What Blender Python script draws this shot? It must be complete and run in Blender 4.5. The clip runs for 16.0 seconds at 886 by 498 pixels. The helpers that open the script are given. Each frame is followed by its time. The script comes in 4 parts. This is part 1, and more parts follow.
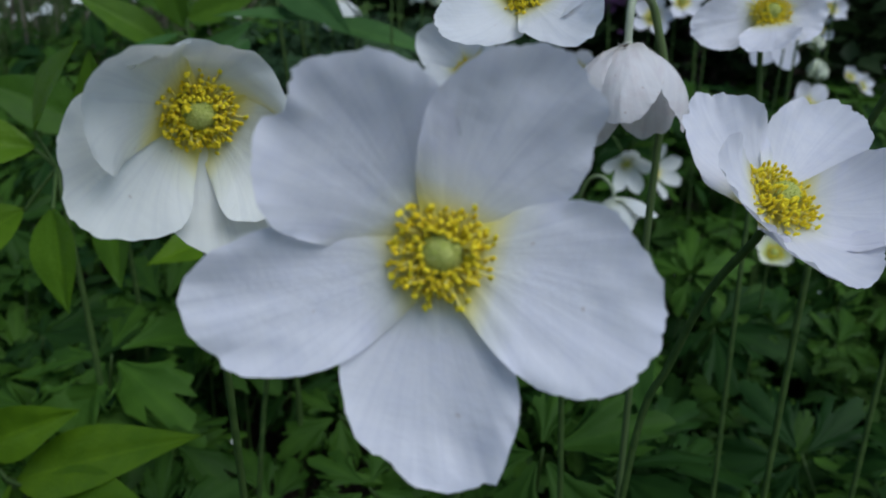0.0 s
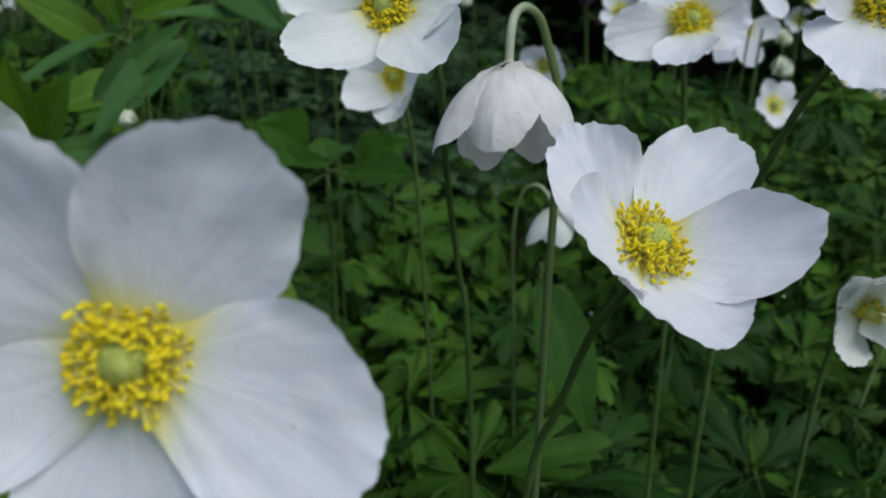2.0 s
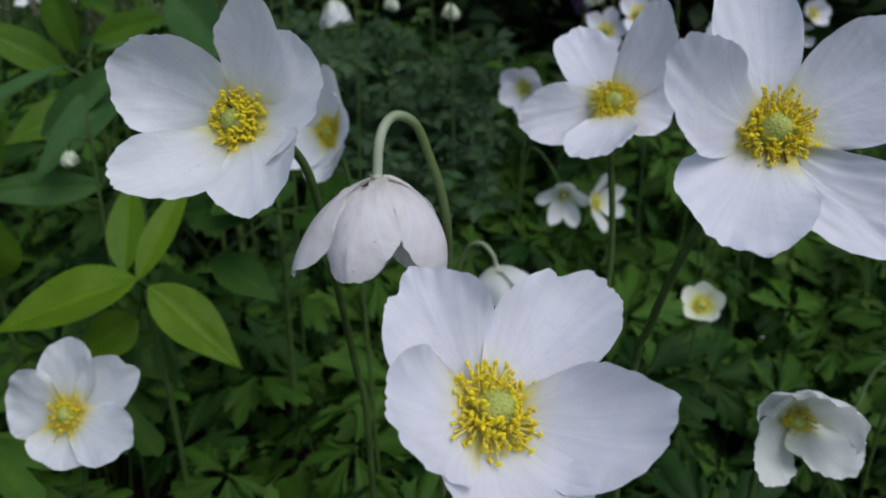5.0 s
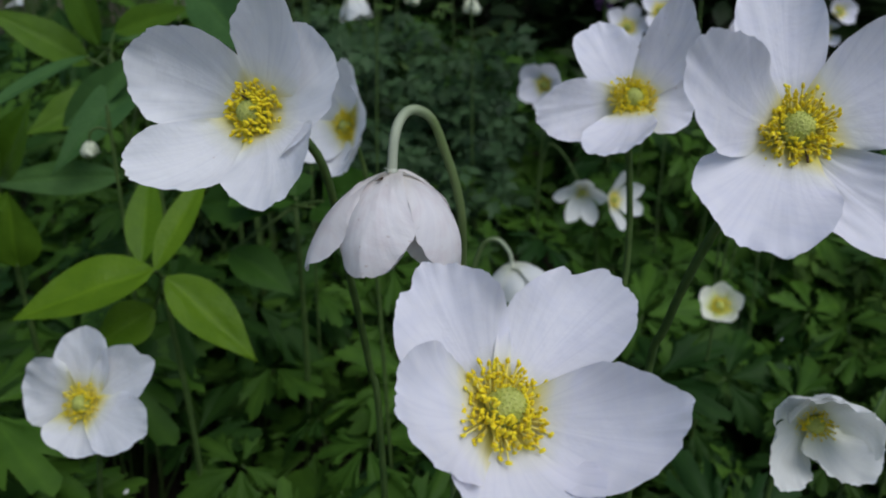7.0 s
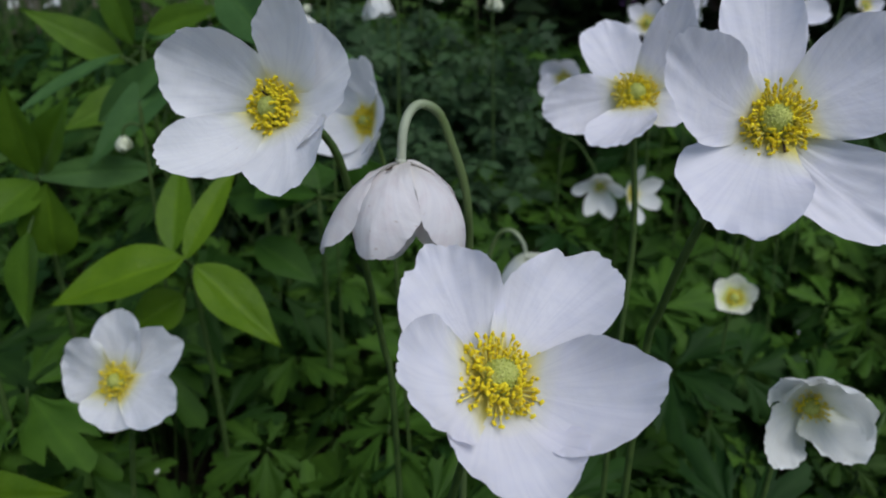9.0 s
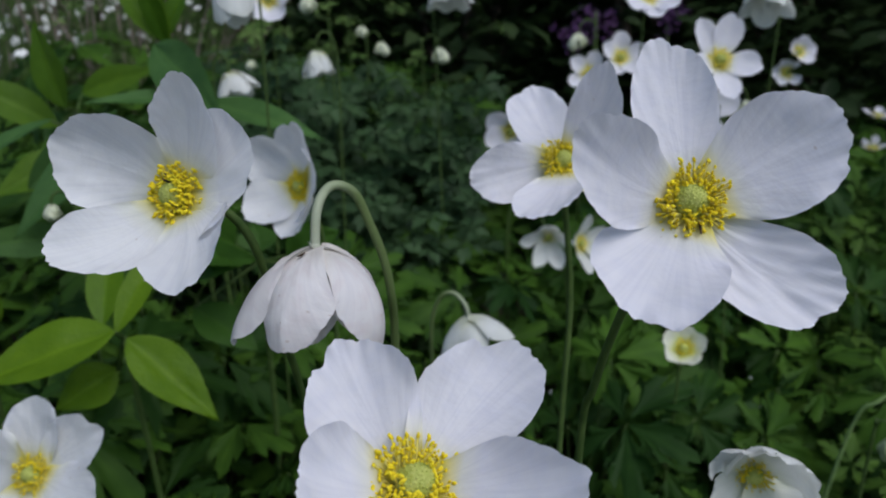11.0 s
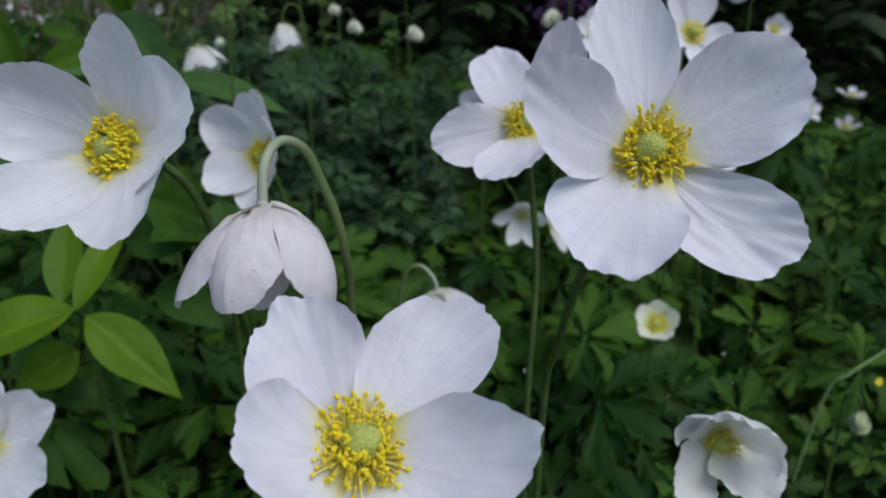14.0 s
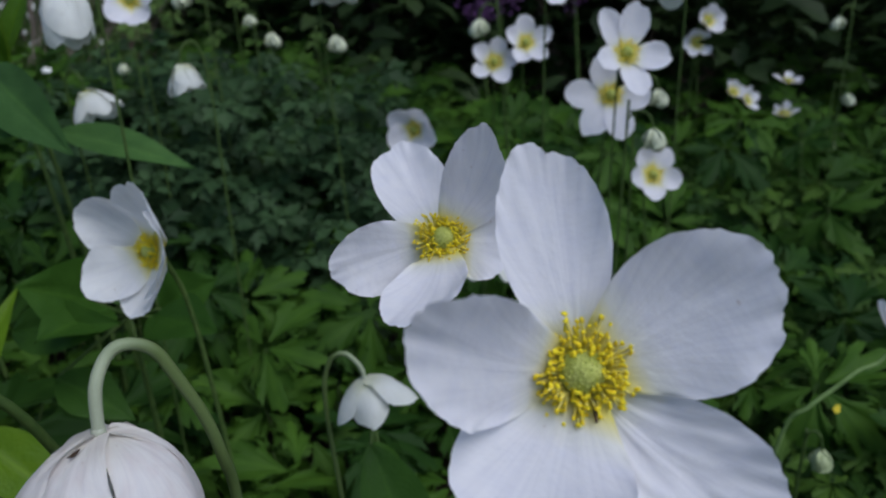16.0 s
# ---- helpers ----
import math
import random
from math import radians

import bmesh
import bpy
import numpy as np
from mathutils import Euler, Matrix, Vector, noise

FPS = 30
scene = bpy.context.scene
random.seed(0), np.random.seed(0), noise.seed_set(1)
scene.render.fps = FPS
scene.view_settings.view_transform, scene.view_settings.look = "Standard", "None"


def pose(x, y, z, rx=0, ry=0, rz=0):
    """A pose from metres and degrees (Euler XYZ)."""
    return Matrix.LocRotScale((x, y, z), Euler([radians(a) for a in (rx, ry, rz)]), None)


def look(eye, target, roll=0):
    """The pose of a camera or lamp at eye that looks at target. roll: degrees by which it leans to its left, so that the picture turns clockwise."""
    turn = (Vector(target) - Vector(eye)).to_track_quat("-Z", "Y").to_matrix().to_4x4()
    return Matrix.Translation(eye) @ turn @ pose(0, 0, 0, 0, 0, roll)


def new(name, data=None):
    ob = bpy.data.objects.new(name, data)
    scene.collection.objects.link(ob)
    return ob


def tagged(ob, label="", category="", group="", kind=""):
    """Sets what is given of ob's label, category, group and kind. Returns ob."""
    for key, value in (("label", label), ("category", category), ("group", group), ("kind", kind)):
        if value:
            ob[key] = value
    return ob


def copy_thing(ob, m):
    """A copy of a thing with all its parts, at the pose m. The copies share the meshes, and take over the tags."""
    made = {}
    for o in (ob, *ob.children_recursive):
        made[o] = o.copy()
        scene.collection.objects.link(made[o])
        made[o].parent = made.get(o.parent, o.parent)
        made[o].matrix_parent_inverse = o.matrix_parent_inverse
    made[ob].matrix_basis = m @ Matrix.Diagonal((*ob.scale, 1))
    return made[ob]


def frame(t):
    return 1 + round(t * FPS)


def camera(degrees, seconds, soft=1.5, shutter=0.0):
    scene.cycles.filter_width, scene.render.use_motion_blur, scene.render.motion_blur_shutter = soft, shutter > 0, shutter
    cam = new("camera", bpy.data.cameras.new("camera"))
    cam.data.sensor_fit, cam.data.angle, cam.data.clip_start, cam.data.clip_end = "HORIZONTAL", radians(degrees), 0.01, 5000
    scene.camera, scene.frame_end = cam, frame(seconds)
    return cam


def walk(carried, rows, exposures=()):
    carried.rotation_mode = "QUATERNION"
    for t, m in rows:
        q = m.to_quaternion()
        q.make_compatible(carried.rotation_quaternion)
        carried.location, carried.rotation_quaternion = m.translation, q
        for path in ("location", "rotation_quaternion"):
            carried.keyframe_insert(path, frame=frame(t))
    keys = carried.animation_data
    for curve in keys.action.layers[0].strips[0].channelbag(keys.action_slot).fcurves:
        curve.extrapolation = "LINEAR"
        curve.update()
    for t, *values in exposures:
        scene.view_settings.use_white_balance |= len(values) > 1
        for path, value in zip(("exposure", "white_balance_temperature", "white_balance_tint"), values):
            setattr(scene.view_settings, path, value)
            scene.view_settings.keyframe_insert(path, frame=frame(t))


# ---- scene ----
cam = camera(61.5, 16.0, soft=2.0)
PATH = [
    (0, (0.005, 0.001, 0.453), (-0.01, 1.918, -0.118), -0.4),
    (0.5, (0.012, 0.006, 0.457), (0.011, 1.919, -0.127), -0.1),
    (1, (0.024, 0.011, 0.459), (0.006, 1.924, -0.132), -1.0),
    (1.5, (0.033, 0.014, 0.459), (-0.001, 1.926, -0.124), -1.1),
    (2, (0.041, 0.021, 0.461), (0.022, 1.927, -0.146), -0.6),
    (2.5, (0.051, 0.023, 0.464), (0.027, 1.928, -0.144), 0.1),
    (3, (0.067, 0.023, 0.475), (0.066, 1.923, -0.147), 1.2),
    (3.5, (0.082, 0.033, 0.482), (0.097, 1.932, -0.145), 0.8),
    (4, (0.08, 0.043, 0.487), (0.066, 1.938, -0.149), 0.4),
    (6.5, (0.079, 0.049, 0.49), (-0.018, 1.941, -0.153), 0.1),
    (7, (0.08, 0.049, 0.489), (-0.034, 1.937, -0.162), 0.3),
    (7.5, (0.082, 0.04, 0.485), (-0.08, 1.922, -0.17), 0.2),
    (8, (0.083, 0.036, 0.489), (-0.106, 1.913, -0.175), -0.2),
    (10.5, (0.093, 0.038, 0.492), (-0.059, 1.938, -0.114), -0.2),
    (11, (0.097, 0.048, 0.498), (0.007, 1.967, -0.057), -1.1),
    (11.5, (0.106, 0.054, 0.501), (0.058, 1.979, -0.038), -1.9),
    (12, (0.103, 0.044, 0.502), (0.066, 1.968, -0.041), -1.6),
    (12.5, (0.101, 0.042, 0.492), (0.064, 1.958, -0.082), -1.5),
    (13, (0.102, 0.044, 0.488), (0.066, 1.959, -0.088), -1.5),
    (13.5, (0.101, 0.049, 0.488), (0.055, 1.962, -0.093), -1.3),
    (14, (0.103, 0.053, 0.489), (0.064, 1.964, -0.099), -1.0),
    (14.5, (0.109, 0.063, 0.496), (0.084, 1.973, -0.094), -1.4),
    (15, (0.116, 0.08, 0.507), (0.134, 1.989, -0.091), -2.3),
    (15.5, (0.12, 0.093, 0.513), (0.194, 1.985, -0.132), -3.2),
    (16, (0.117, 0.101, 0.521), (0.204, 1.989, -0.135), -3.7),
]
EXPOSURE = (
    (0.0, 0.32, 5930, 5), (1.0, 0.36, 5980, 3), (2.0, 0.57, 6440, 1), (2.5, 0.66, 6520, 6), (3.0, 0.85, 6550, 11), (3.5, 0.74, 6500, 11), (4.0, 0.50, 6330, 11), (6.5, 0.41, 6300, 9), (7.0, 0.43, 6300, 10),
    (11.5, 0.48, 6320, 10), (12.5, 0.60, 6300, 11), (13.5, 0.53, 6280, 11), (14.0, 0.50, 6260, 11), (16.0, 0.36, 6120, 9))
walk(cam, [(t, look(eye, target, roll)) for t, eye, target, roll in PATH], EXPOSURE)
cam.data.dof.use_dof = True
cam.data.dof.focus_distance = 0.165
cam.data.dof.aperture_fstop = 22.0

# ---- world and light ----
world = bpy.data.worlds.new("sky")
scene.world = world
world.use_nodes = True
wn = world.node_tree
sky = wn.nodes.new("ShaderNodeTexSky")
sky.sky_type = "NISHITA"
sky.sun_disc = False
sky.sun_elevation, sky.sun_rotation = radians(55), radians(137)
wn.links.new(sky.outputs["Color"], wn.nodes["Background"].inputs["Color"])
wn.nodes["Background"].inputs["Strength"].default_value = 0.075
sun = new("sun", bpy.data.lights.new("sun", "SUN"))
sun.data.energy, sun.data.angle, sun.data.color = 1.5, radians(50), (1.0, 0.985, 0.975)
sun.matrix_world = look((1.3, -1.0, 2.8), (0.1, 0.3, 0.3))


# ---- materials ----
def material(name):
    m = bpy.data.materials.new(name)
    m.use_nodes = True
    nt = m.node_tree
    return m, nt, nt.nodes["Principled BSDF"]


def node(nt, kind, **values):
    n = nt.nodes.new(kind)
    for key, value in values.items():
        n.inputs[key].default_value = value
    return n


def ramp(nt, source, stops):
    r = nt.nodes.new("ShaderNodeValToRGB")
    while len(r.color_ramp.elements) < len(stops):
        r.color_ramp.elements.new(0.5)
    for el, (at, col) in zip(r.color_ramp.elements, stops):
        el.position, el.color = at, (*col, 1)
    nt.links.new(source, r.inputs["Fac"])
    return r.outputs["Color"]


def mixed(nt, mode, fac, a, b):
    n = nt.nodes.new("ShaderNodeMix")
    n.data_type, n.blend_type = "RGBA", mode
    for key, value in ((0, fac), (6, a), (7, b)):
        if isinstance(value, bpy.types.NodeSocket):
            nt.links.new(value, n.inputs[key])
        else:
            n.inputs[key].default_value = value
    return n.outputs[2]


def thin(nt, bsdf, colour, share):
    """Lets part of the light through a thin blade."""
    tr = nt.nodes.new("ShaderNodeBsdfTranslucent")
    nt.links.new(colour, tr.inputs["Color"])
    mx = nt.nodes.new("ShaderNodeMixShader")
    mx.inputs[0].default_value = share
    nt.links.new(bsdf.outputs[0], mx.inputs[1])
    nt.links.new(tr.outputs[0], mx.inputs[2])
    nt.links.new(mx.outputs[0], nt.nodes["Material Output"].inputs["Surface"])


def petal_material(name, white, base, stain, specks=0.25, throat=None):
    m, nt, b = material(name)
    uv = nt.nodes.new("ShaderNodeUVMap")
    sep = nt.nodes.new("ShaderNodeSeparateXYZ")
    nt.links.new(uv.outputs[0], sep.inputs[0])
    info = nt.nodes.new("ShaderNodeObjectInfo")
    stretch = node(nt, "ShaderNodeMapping", Scale=(1400, 45, 1))
    nt.links.new(uv.outputs[0], stretch.inputs["Vector"])
    shift = nt.nodes.new("ShaderNodeVectorMath")
    nt.links.new(stretch.outputs[0], shift.inputs[0])
    nt.links.new(info.outputs["Random"], shift.inputs[1])
    veins = node(nt, "ShaderNodeTexNoise", Scale=1.0, Detail=4.0, Roughness=0.6)
    nt.links.new(shift.outputs[0], veins.inputs["Vector"])
    blotch = node(nt, "ShaderNodeTexNoise", Scale=190.0, Detail=3.0)
    nt.links.new(uv.outputs[0], blotch.inputs["Vector"])
    body = ramp(nt, sep.outputs["Y"], [(0.0, throat or base), (0.0040, throat or base), (0.0058, base), (0.0078, tuple(0.3 * p + 0.7 * q for p, q in zip(base, white))), (0.0115, white), (1.0, white)])
    vein_tone = ramp(nt, veins.outputs["Fac"], [(0.30, (0.86, 0.86, 0.90)), (0.55, (1, 1, 1))])
    col = mixed(nt, "MULTIPLY", 0.5, body, vein_tone)
    stained = ramp(nt, blotch.outputs["Fac"], [(0.35, stain), (0.55, (1, 1, 1))])
    col = mixed(nt, "MULTIPLY", 0.5, col, stained)
    # a few small brown flecks
    cells = node(nt, "ShaderNodeTexVoronoi", Scale=420.0)
    where = nt.nodes.new("ShaderNodeVectorMath")
    nt.links.new(uv.outputs[0], where.inputs[0])
    nt.links.new(info.outputs["Random"], where.inputs[1])
    nt.links.new(where.outputs[0], cells.inputs["Vector"])
    pick = nt.nodes.new("ShaderNodeSeparateXYZ")
    nt.links.new(cells.outputs["Color"], pick.inputs[0])
    few = nt.nodes.new("ShaderNodeMath")
    few.operation = "GREATER_THAN"
    few.inputs[1].default_value = 1 - specks
    nt.links.new(pick.outputs[0], few.inputs[0])
    fleck = ramp(nt, cells.outputs["Distance"], [(0.06, (0.80, 0.74, 0.71)), (0.16, (1, 1, 1))])
    col = mixed(nt, "MULTIPLY", few.outputs[0], col, fleck)
    nt.links.new(col, b.inputs["Base Color"])
    b.inputs["Roughness"].default_value = 0.55
    b.inputs["Specular IOR Level"].default_value = 0.3
    soft = node(nt, "ShaderNodeTexNoise", Scale=420.0, Detail=3.0)
    nt.links.new(uv.outputs[0], soft.inputs["Vector"])
    waxy = node(nt, "ShaderNodeBump", Strength=0.25, Distance=0.0008)
    nt.links.new(soft.outputs["Fac"], waxy.inputs["Height"])
    bump = node(nt, "ShaderNodeBump", Strength=0.13, Distance=0.0006)
    nt.links.new(veins.outputs["Fac"], bump.inputs["Height"])
    nt.links.new(waxy.outputs[0], bump.inputs["Normal"])
    nt.links.new(bump.outputs[0], b.inputs["Normal"])
    thin(nt, b, col, 0.33)
    return m


def leaf_material(name, dark, light, gloss=0.5, share=0.25, vein=900.0, rib=None, whole=False):
    m, nt, b = material(name)
    tc = nt.nodes.new("ShaderNodeTexCoord")
    geo = nt.nodes.new("ShaderNodeNewGeometry")
    info = nt.nodes.new("ShaderNodeObjectInfo")
    add = nt.nodes.new("ShaderNodeMath")
    add.operation = "ADD"
    if whole:
        # one tone for the whole cut leaf, kept in its UV
        each = nt.nodes.new("ShaderNodeUVMap")
        first = nt.nodes.new("ShaderNodeSeparateXYZ")
        nt.links.new(each.outputs[0], first.inputs[0])
        nt.links.new(first.outputs["X"], add.inputs[0])
        midrib = ramp(nt, first.outputs["Y"], [(0.0, (1.28, 1.22, 1.15)), (0.05, (1.15, 1.12, 1.1)), (0.16, (1, 1, 1))])
    else:
        nt.links.new(geo.outputs["Random Per Island"], add.inputs[0])
    nt.links.new(info.outputs["Random"], add.inputs[1])
    wrap = nt.nodes.new("ShaderNodeMath")
    wrap.operation = "FRACT"
    nt.links.new(add.outputs[0], wrap.inputs[0])
    tone = ramp(nt, wrap.outputs[0], [(0.0, dark), (0.75, light), (1.0, tuple(c * 1.12 for c in light))])
    patch = node(nt, "ShaderNodeTexNoise", Scale=60.0, Detail=4.0)
    nt.links.new(tc.outputs["Object"], patch.inputs["Vector"])
    patches = ramp(nt, patch.outputs["Fac"], [(0.3, (0.72, 0.78, 0.70)), (0.65, (1.12, 1.08, 1.0))])
    col = mixed(nt, "MULTIPLY", 0.8, tone, patches)
    fine = node(nt, "ShaderNodeTexVoronoi", Scale=vein)
    nt.links.new(tc.outputs["Object"], fine.inputs["Vector"])
    if rib:
        uv = nt.nodes.new("ShaderNodeUVMap")
        sep = nt.nodes.new("ShaderNodeSeparateXYZ")
        nt.links.new(uv.outputs[0], sep.inputs[0])
        near = nt.nodes.new("ShaderNodeMath")
        near.operation = "ABSOLUTE"
        nt.links.new(sep.outputs["X"], near.inputs[0])
        ribs = ramp(nt, near.outputs[0], [(0.0, rib), (0.03, rib), (0.07, (1, 1, 1))])
        # side veins run forward from the midrib
        lean = nt.nodes.new("ShaderNodeMath")
        lean.operation = "MULTIPLY_ADD"
        lean.inputs[1].default_value = -0.35
        nt.links.new(near.outputs[0], lean.inputs[0])
        nt.links.new(sep.outputs["Y"], lean.inputs[2])
        comb = nt.nodes.new("ShaderNodeMath")
        comb.operation = "PINGPONG"
        comb.inputs[1].default_value = 0.06
        nt.links.new(lean.outputs[0], comb.inputs[0])
        side = ramp(nt, comb.outputs[0], [(0.0, tuple(0.5 + 0.5 * c for c in rib)), (0.012, (1, 1, 1))])
        col = mixed(nt, "MULTIPLY", 0.7, mixed(nt, "MULTIPLY", 1.0, col, ribs), side)
    if whole:
        col = mixed(nt, "MULTIPLY", 1.0, col, midrib)
    nt.links.new(col, b.inputs["Base Color"])
    b.inputs["Roughness"].default_value = gloss
    b.inputs["Specular IOR Level"].default_value = 0.14
    bump = node(nt, "ShaderNodeBump", Strength=0.3, Distance=0.0008)
    nt.links.new(fine.outputs["Distance"], bump.inputs["Height"])
    nt.links.new(bump.outputs[0], b.inputs["Normal"])
    thin(nt, b, col, share)
    return m


def rough_material(name, low, high, scale, gloss=0.6, relief=0.4, distance=0.001):
    m, nt, b = material(name)
    tc = nt.nodes.new("ShaderNodeTexCoord")
    big = node(nt, "ShaderNodeTexNoise", Scale=scale, Detail=5.0)
    nt.links.new(tc.outputs["Object"], big.inputs["Vector"])
    col = ramp(nt, big.outputs["Fac"], [(0.3, low), (0.7, high)])
    nt.links.new(col, b.inputs["Base Color"])
    b.inputs["Roughness"].default_value = gloss
    b.inputs["Specular IOR Level"].default_value = 0.25
    small = node(nt, "ShaderNodeTexNoise", Scale=scale * 6, Detail=3.0)
    nt.links.new(tc.outputs["Object"], small.inputs["Vector"])
    bump = node(nt, "ShaderNodeBump", Strength=relief, Distance=distance)
    nt.links.new(small.outputs["Fac"], bump.inputs["Height"])
    nt.links.new(bump.outputs[0], b.inputs["Normal"])
    return m


# petal throat: own yellow-green tint, plus the stamens' yellow glow painted in
YOLK = (0.76, 0.68, 0.16)
WHITE = petal_material("white_petal", (0.885, 0.868, 0.930), (0.74, 0.75, 0.46), (0.92, 0.93, 0.98), 0.06, YOLK)
BLUSH = petal_material("blush_petal", (0.885, 0.85, 0.855), (0.76, 0.73, 0.68), (0.90, 0.83, 0.84), 0.5)
ANTHER = rough_material("anther_yellow", (0.82, 0.60, 0.010), (0.95, 0.84, 0.04), 700, 0.7, 0.6, 0.0003)
FILAMENT = rough_material("filament_yellow", (0.80, 0.68, 0.10), (0.87, 0.79, 0.27), 600, 0.6, 0.1)
PISTIL = rough_material("pistil_green", (0.32, 0.37, 0.055), (0.54, 0.56, 0.16), 700, 0.6, 0.6, 0.0004)
STEM = rough_material("stem_green", (0.038, 0.074, 0.015), (0.074, 0.120, 0.028), 220, 0.6, 0.3, 0.0004)
PALE_STEM = rough_material("pale_stem", (0.30, 0.34, 0.24), (0.45, 0.47, 0.38), 260, 0.6, 0.3, 0.0004)
ARCH_STEM = rough_material("arched_stem", (0.15, 0.24, 0.075), (0.23, 0.34, 0.12), 260, 0.6, 0.3, 0.0004)
NECK, nt, shade = material("paling_stem")
way = nt.nodes.new("ShaderNodeUVMap")
split = nt.nodes.new("ShaderNodeSeparateXYZ")
nt.links.new(way.outputs[0], split.inputs[0])
down = node(nt, "ShaderNodeTexNoise", Scale=300.0, Detail=4.0)
tone = mixed(nt, "MULTIPLY", 0.5, ramp(nt, split.outputs["Y"], [(0.0, (0.40, 0.43, 0.33)), (0.22, (0.30, 0.35, 0.22)), (0.38, (0.115, 0.165, 0.05)), (1.0, (0.08, 0.125, 0.035))]),
             ramp(nt, down.outputs["Fac"], [(0.35, (0.75, 0.78, 0.7)), (0.65, (1.1, 1.1, 1.1))]))
nt.links.new(tone, shade.inputs["Base Color"])
shade.inputs["Roughness"].default_value = 0.6
GREEN_BUD = rough_material("bud_green", (0.34, 0.40, 0.20), (0.52, 0.57, 0.34), 300, 0.6, 0.3, 0.0005)
BUD = rough_material("bud_cream", (0.52, 0.56, 0.38), (0.70, 0.72, 0.56), 300, 0.6, 0.3, 0.0005)
LEAF = leaf_material("anemone_leaf", (0.015, 0.048, 0.0090), (0.056, 0.128, 0.0150), 0.55, 0.32, 700, whole=True)
LOW_LEAF = leaf_material("low_shrub_leaf", (0.020, 0.062, 0.014), (0.055, 0.125, 0.028), 0.55, 0.25, 200)
BROAD = leaf_material("broad_leaf", (0.080, 0.165, 0.007), (0.12, 0.22, 0.010), 0.42, 0.3, 500, (1.25, 1.2, 1.1))
MID_LEAF = leaf_material("mid_green_leaf", (0.050, 0.120, 0.009), (0.085, 0.170, 0.012), 0.45, 0.3, 500, (1.25, 1.2, 1.1))
# darker copy of the broad leaf, with the hanging shoot's shade in its colour
DULL_SHADED_LEAF = leaf_material("dull_shaded_leaf", (0.026, 0.075, 0.010), (0.042, 0.105, 0.014), 0.5, 0.25, 500, (1.25, 1.2, 1.1))
BLUE_LEAF = leaf_material("blue_green_leaf", (0.052, 0.125, 0.036), (0.078, 0.170, 0.046), 0.55, 0.25, 500, (1.25, 1.2, 1.1))
# leaf green taken down nearly to black: the background's deep shade is in it
SHADE_LEAF = leaf_material("shade_dark_leaf", (0.012, 0.026, 0.010), (0.030, 0.052, 0.018), 0.5, 0.2, 200)
SOIL = rough_material("soil", (0.018, 0.013, 0.009), (0.055, 0.040, 0.028), 30, 0.95, 1.0, 0.01)
BARK = rough_material("bark", (0.08, 0.058, 0.045), (0.19, 0.145, 0.115), 60, 0.9, 1.0, 0.004)
CREAM = petal_material("cream_petal", (0.85, 0.855, 0.82), (0.66, 0.68, 0.36), (0.94, 0.94, 0.92), 0.1, YOLK)
NOD = petal_material("nodding_petal", (0.84, 0.85, 0.82), (0.70, 0.72, 0.58), (0.94, 0.94, 0.92))
LOW_CREAM = petal_material("low_cream_petal", (0.84, 0.85, 0.72), (0.58, 0.64, 0.22), (0.94, 0.94, 0.88), 0.1, (0.58, 0.62, 0.14))
WARM = petal_material("warm_white_petal", (0.885, 0.882, 0.905), (0.72, 0.73, 0.42), (0.95, 0.95, 0.94), 0.06, YOLK)
FLORET = rough_material("white_floret", (0.72, 0.73, 0.70), (0.86, 0.86, 0.84), 300, 0.6, 0.2)
LILAC = rough_material("lilac_floret", (0.055, 0.020, 0.075), (0.14, 0.062, 0.17), 90, 0.6, 0.2)
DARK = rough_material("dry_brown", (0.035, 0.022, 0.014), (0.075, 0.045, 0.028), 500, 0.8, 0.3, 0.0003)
YELLOW = rough_material("yellow_petal", (0.65, 0.50, 0.02), (0.75, 0.62, 0.04), 500, 0.6, 0.2)

rng = random.Random(7)


# ---- builders ----
def thing(name, label, category, place=(0, 0, 0), group=""):
    ob = new(name)
    ob.empty_display_size = 0.01
    ob.location = place
    return tagged(ob, label, category, group)


def mesh_of(name, verts, faces, mats, slots=None, uvs=None, smooth=True):
    me = bpy.data.meshes.new(name)
    me.from_pydata([tuple(v) for v in verts], [], faces)
    for m in mats:
        me.materials.append(m)
    if slots is not None:
        me.polygons.foreach_set("material_index", slots)
    if smooth:
        me.polygons.foreach_set("use_smooth", [True] * len(me.polygons))
    if uvs is not None:
        layer = me.uv_layers.new(name="UVMap")
        idx = np.zeros(len(me.loops), dtype=np.int32)
        me.loops.foreach_get("vertex_index", idx)
        layer.data.foreach_set("uv", np.array(uvs, dtype=np.float32)[idx].ravel())
    me.update()
    return me


def part(name, me, parent, m=None, label=""):
    ob = new(name, me)
    ob.parent = parent
    if m is not None:
        ob.matrix_basis = m
    return tagged(ob, label)


def facing(n):
    """Rows right, up and forward of a flower that faces along n."""
    n = Vector(n).normalized()
    u = Vector((0, 0, 1)) - n.z * n
    if u.length < 0.2:
        u = Vector((0, 1, 0)) - n.y * n
    u.normalize()
    r = u.cross(n)
    return Matrix((r, u, n)).transposed().to_4x4()


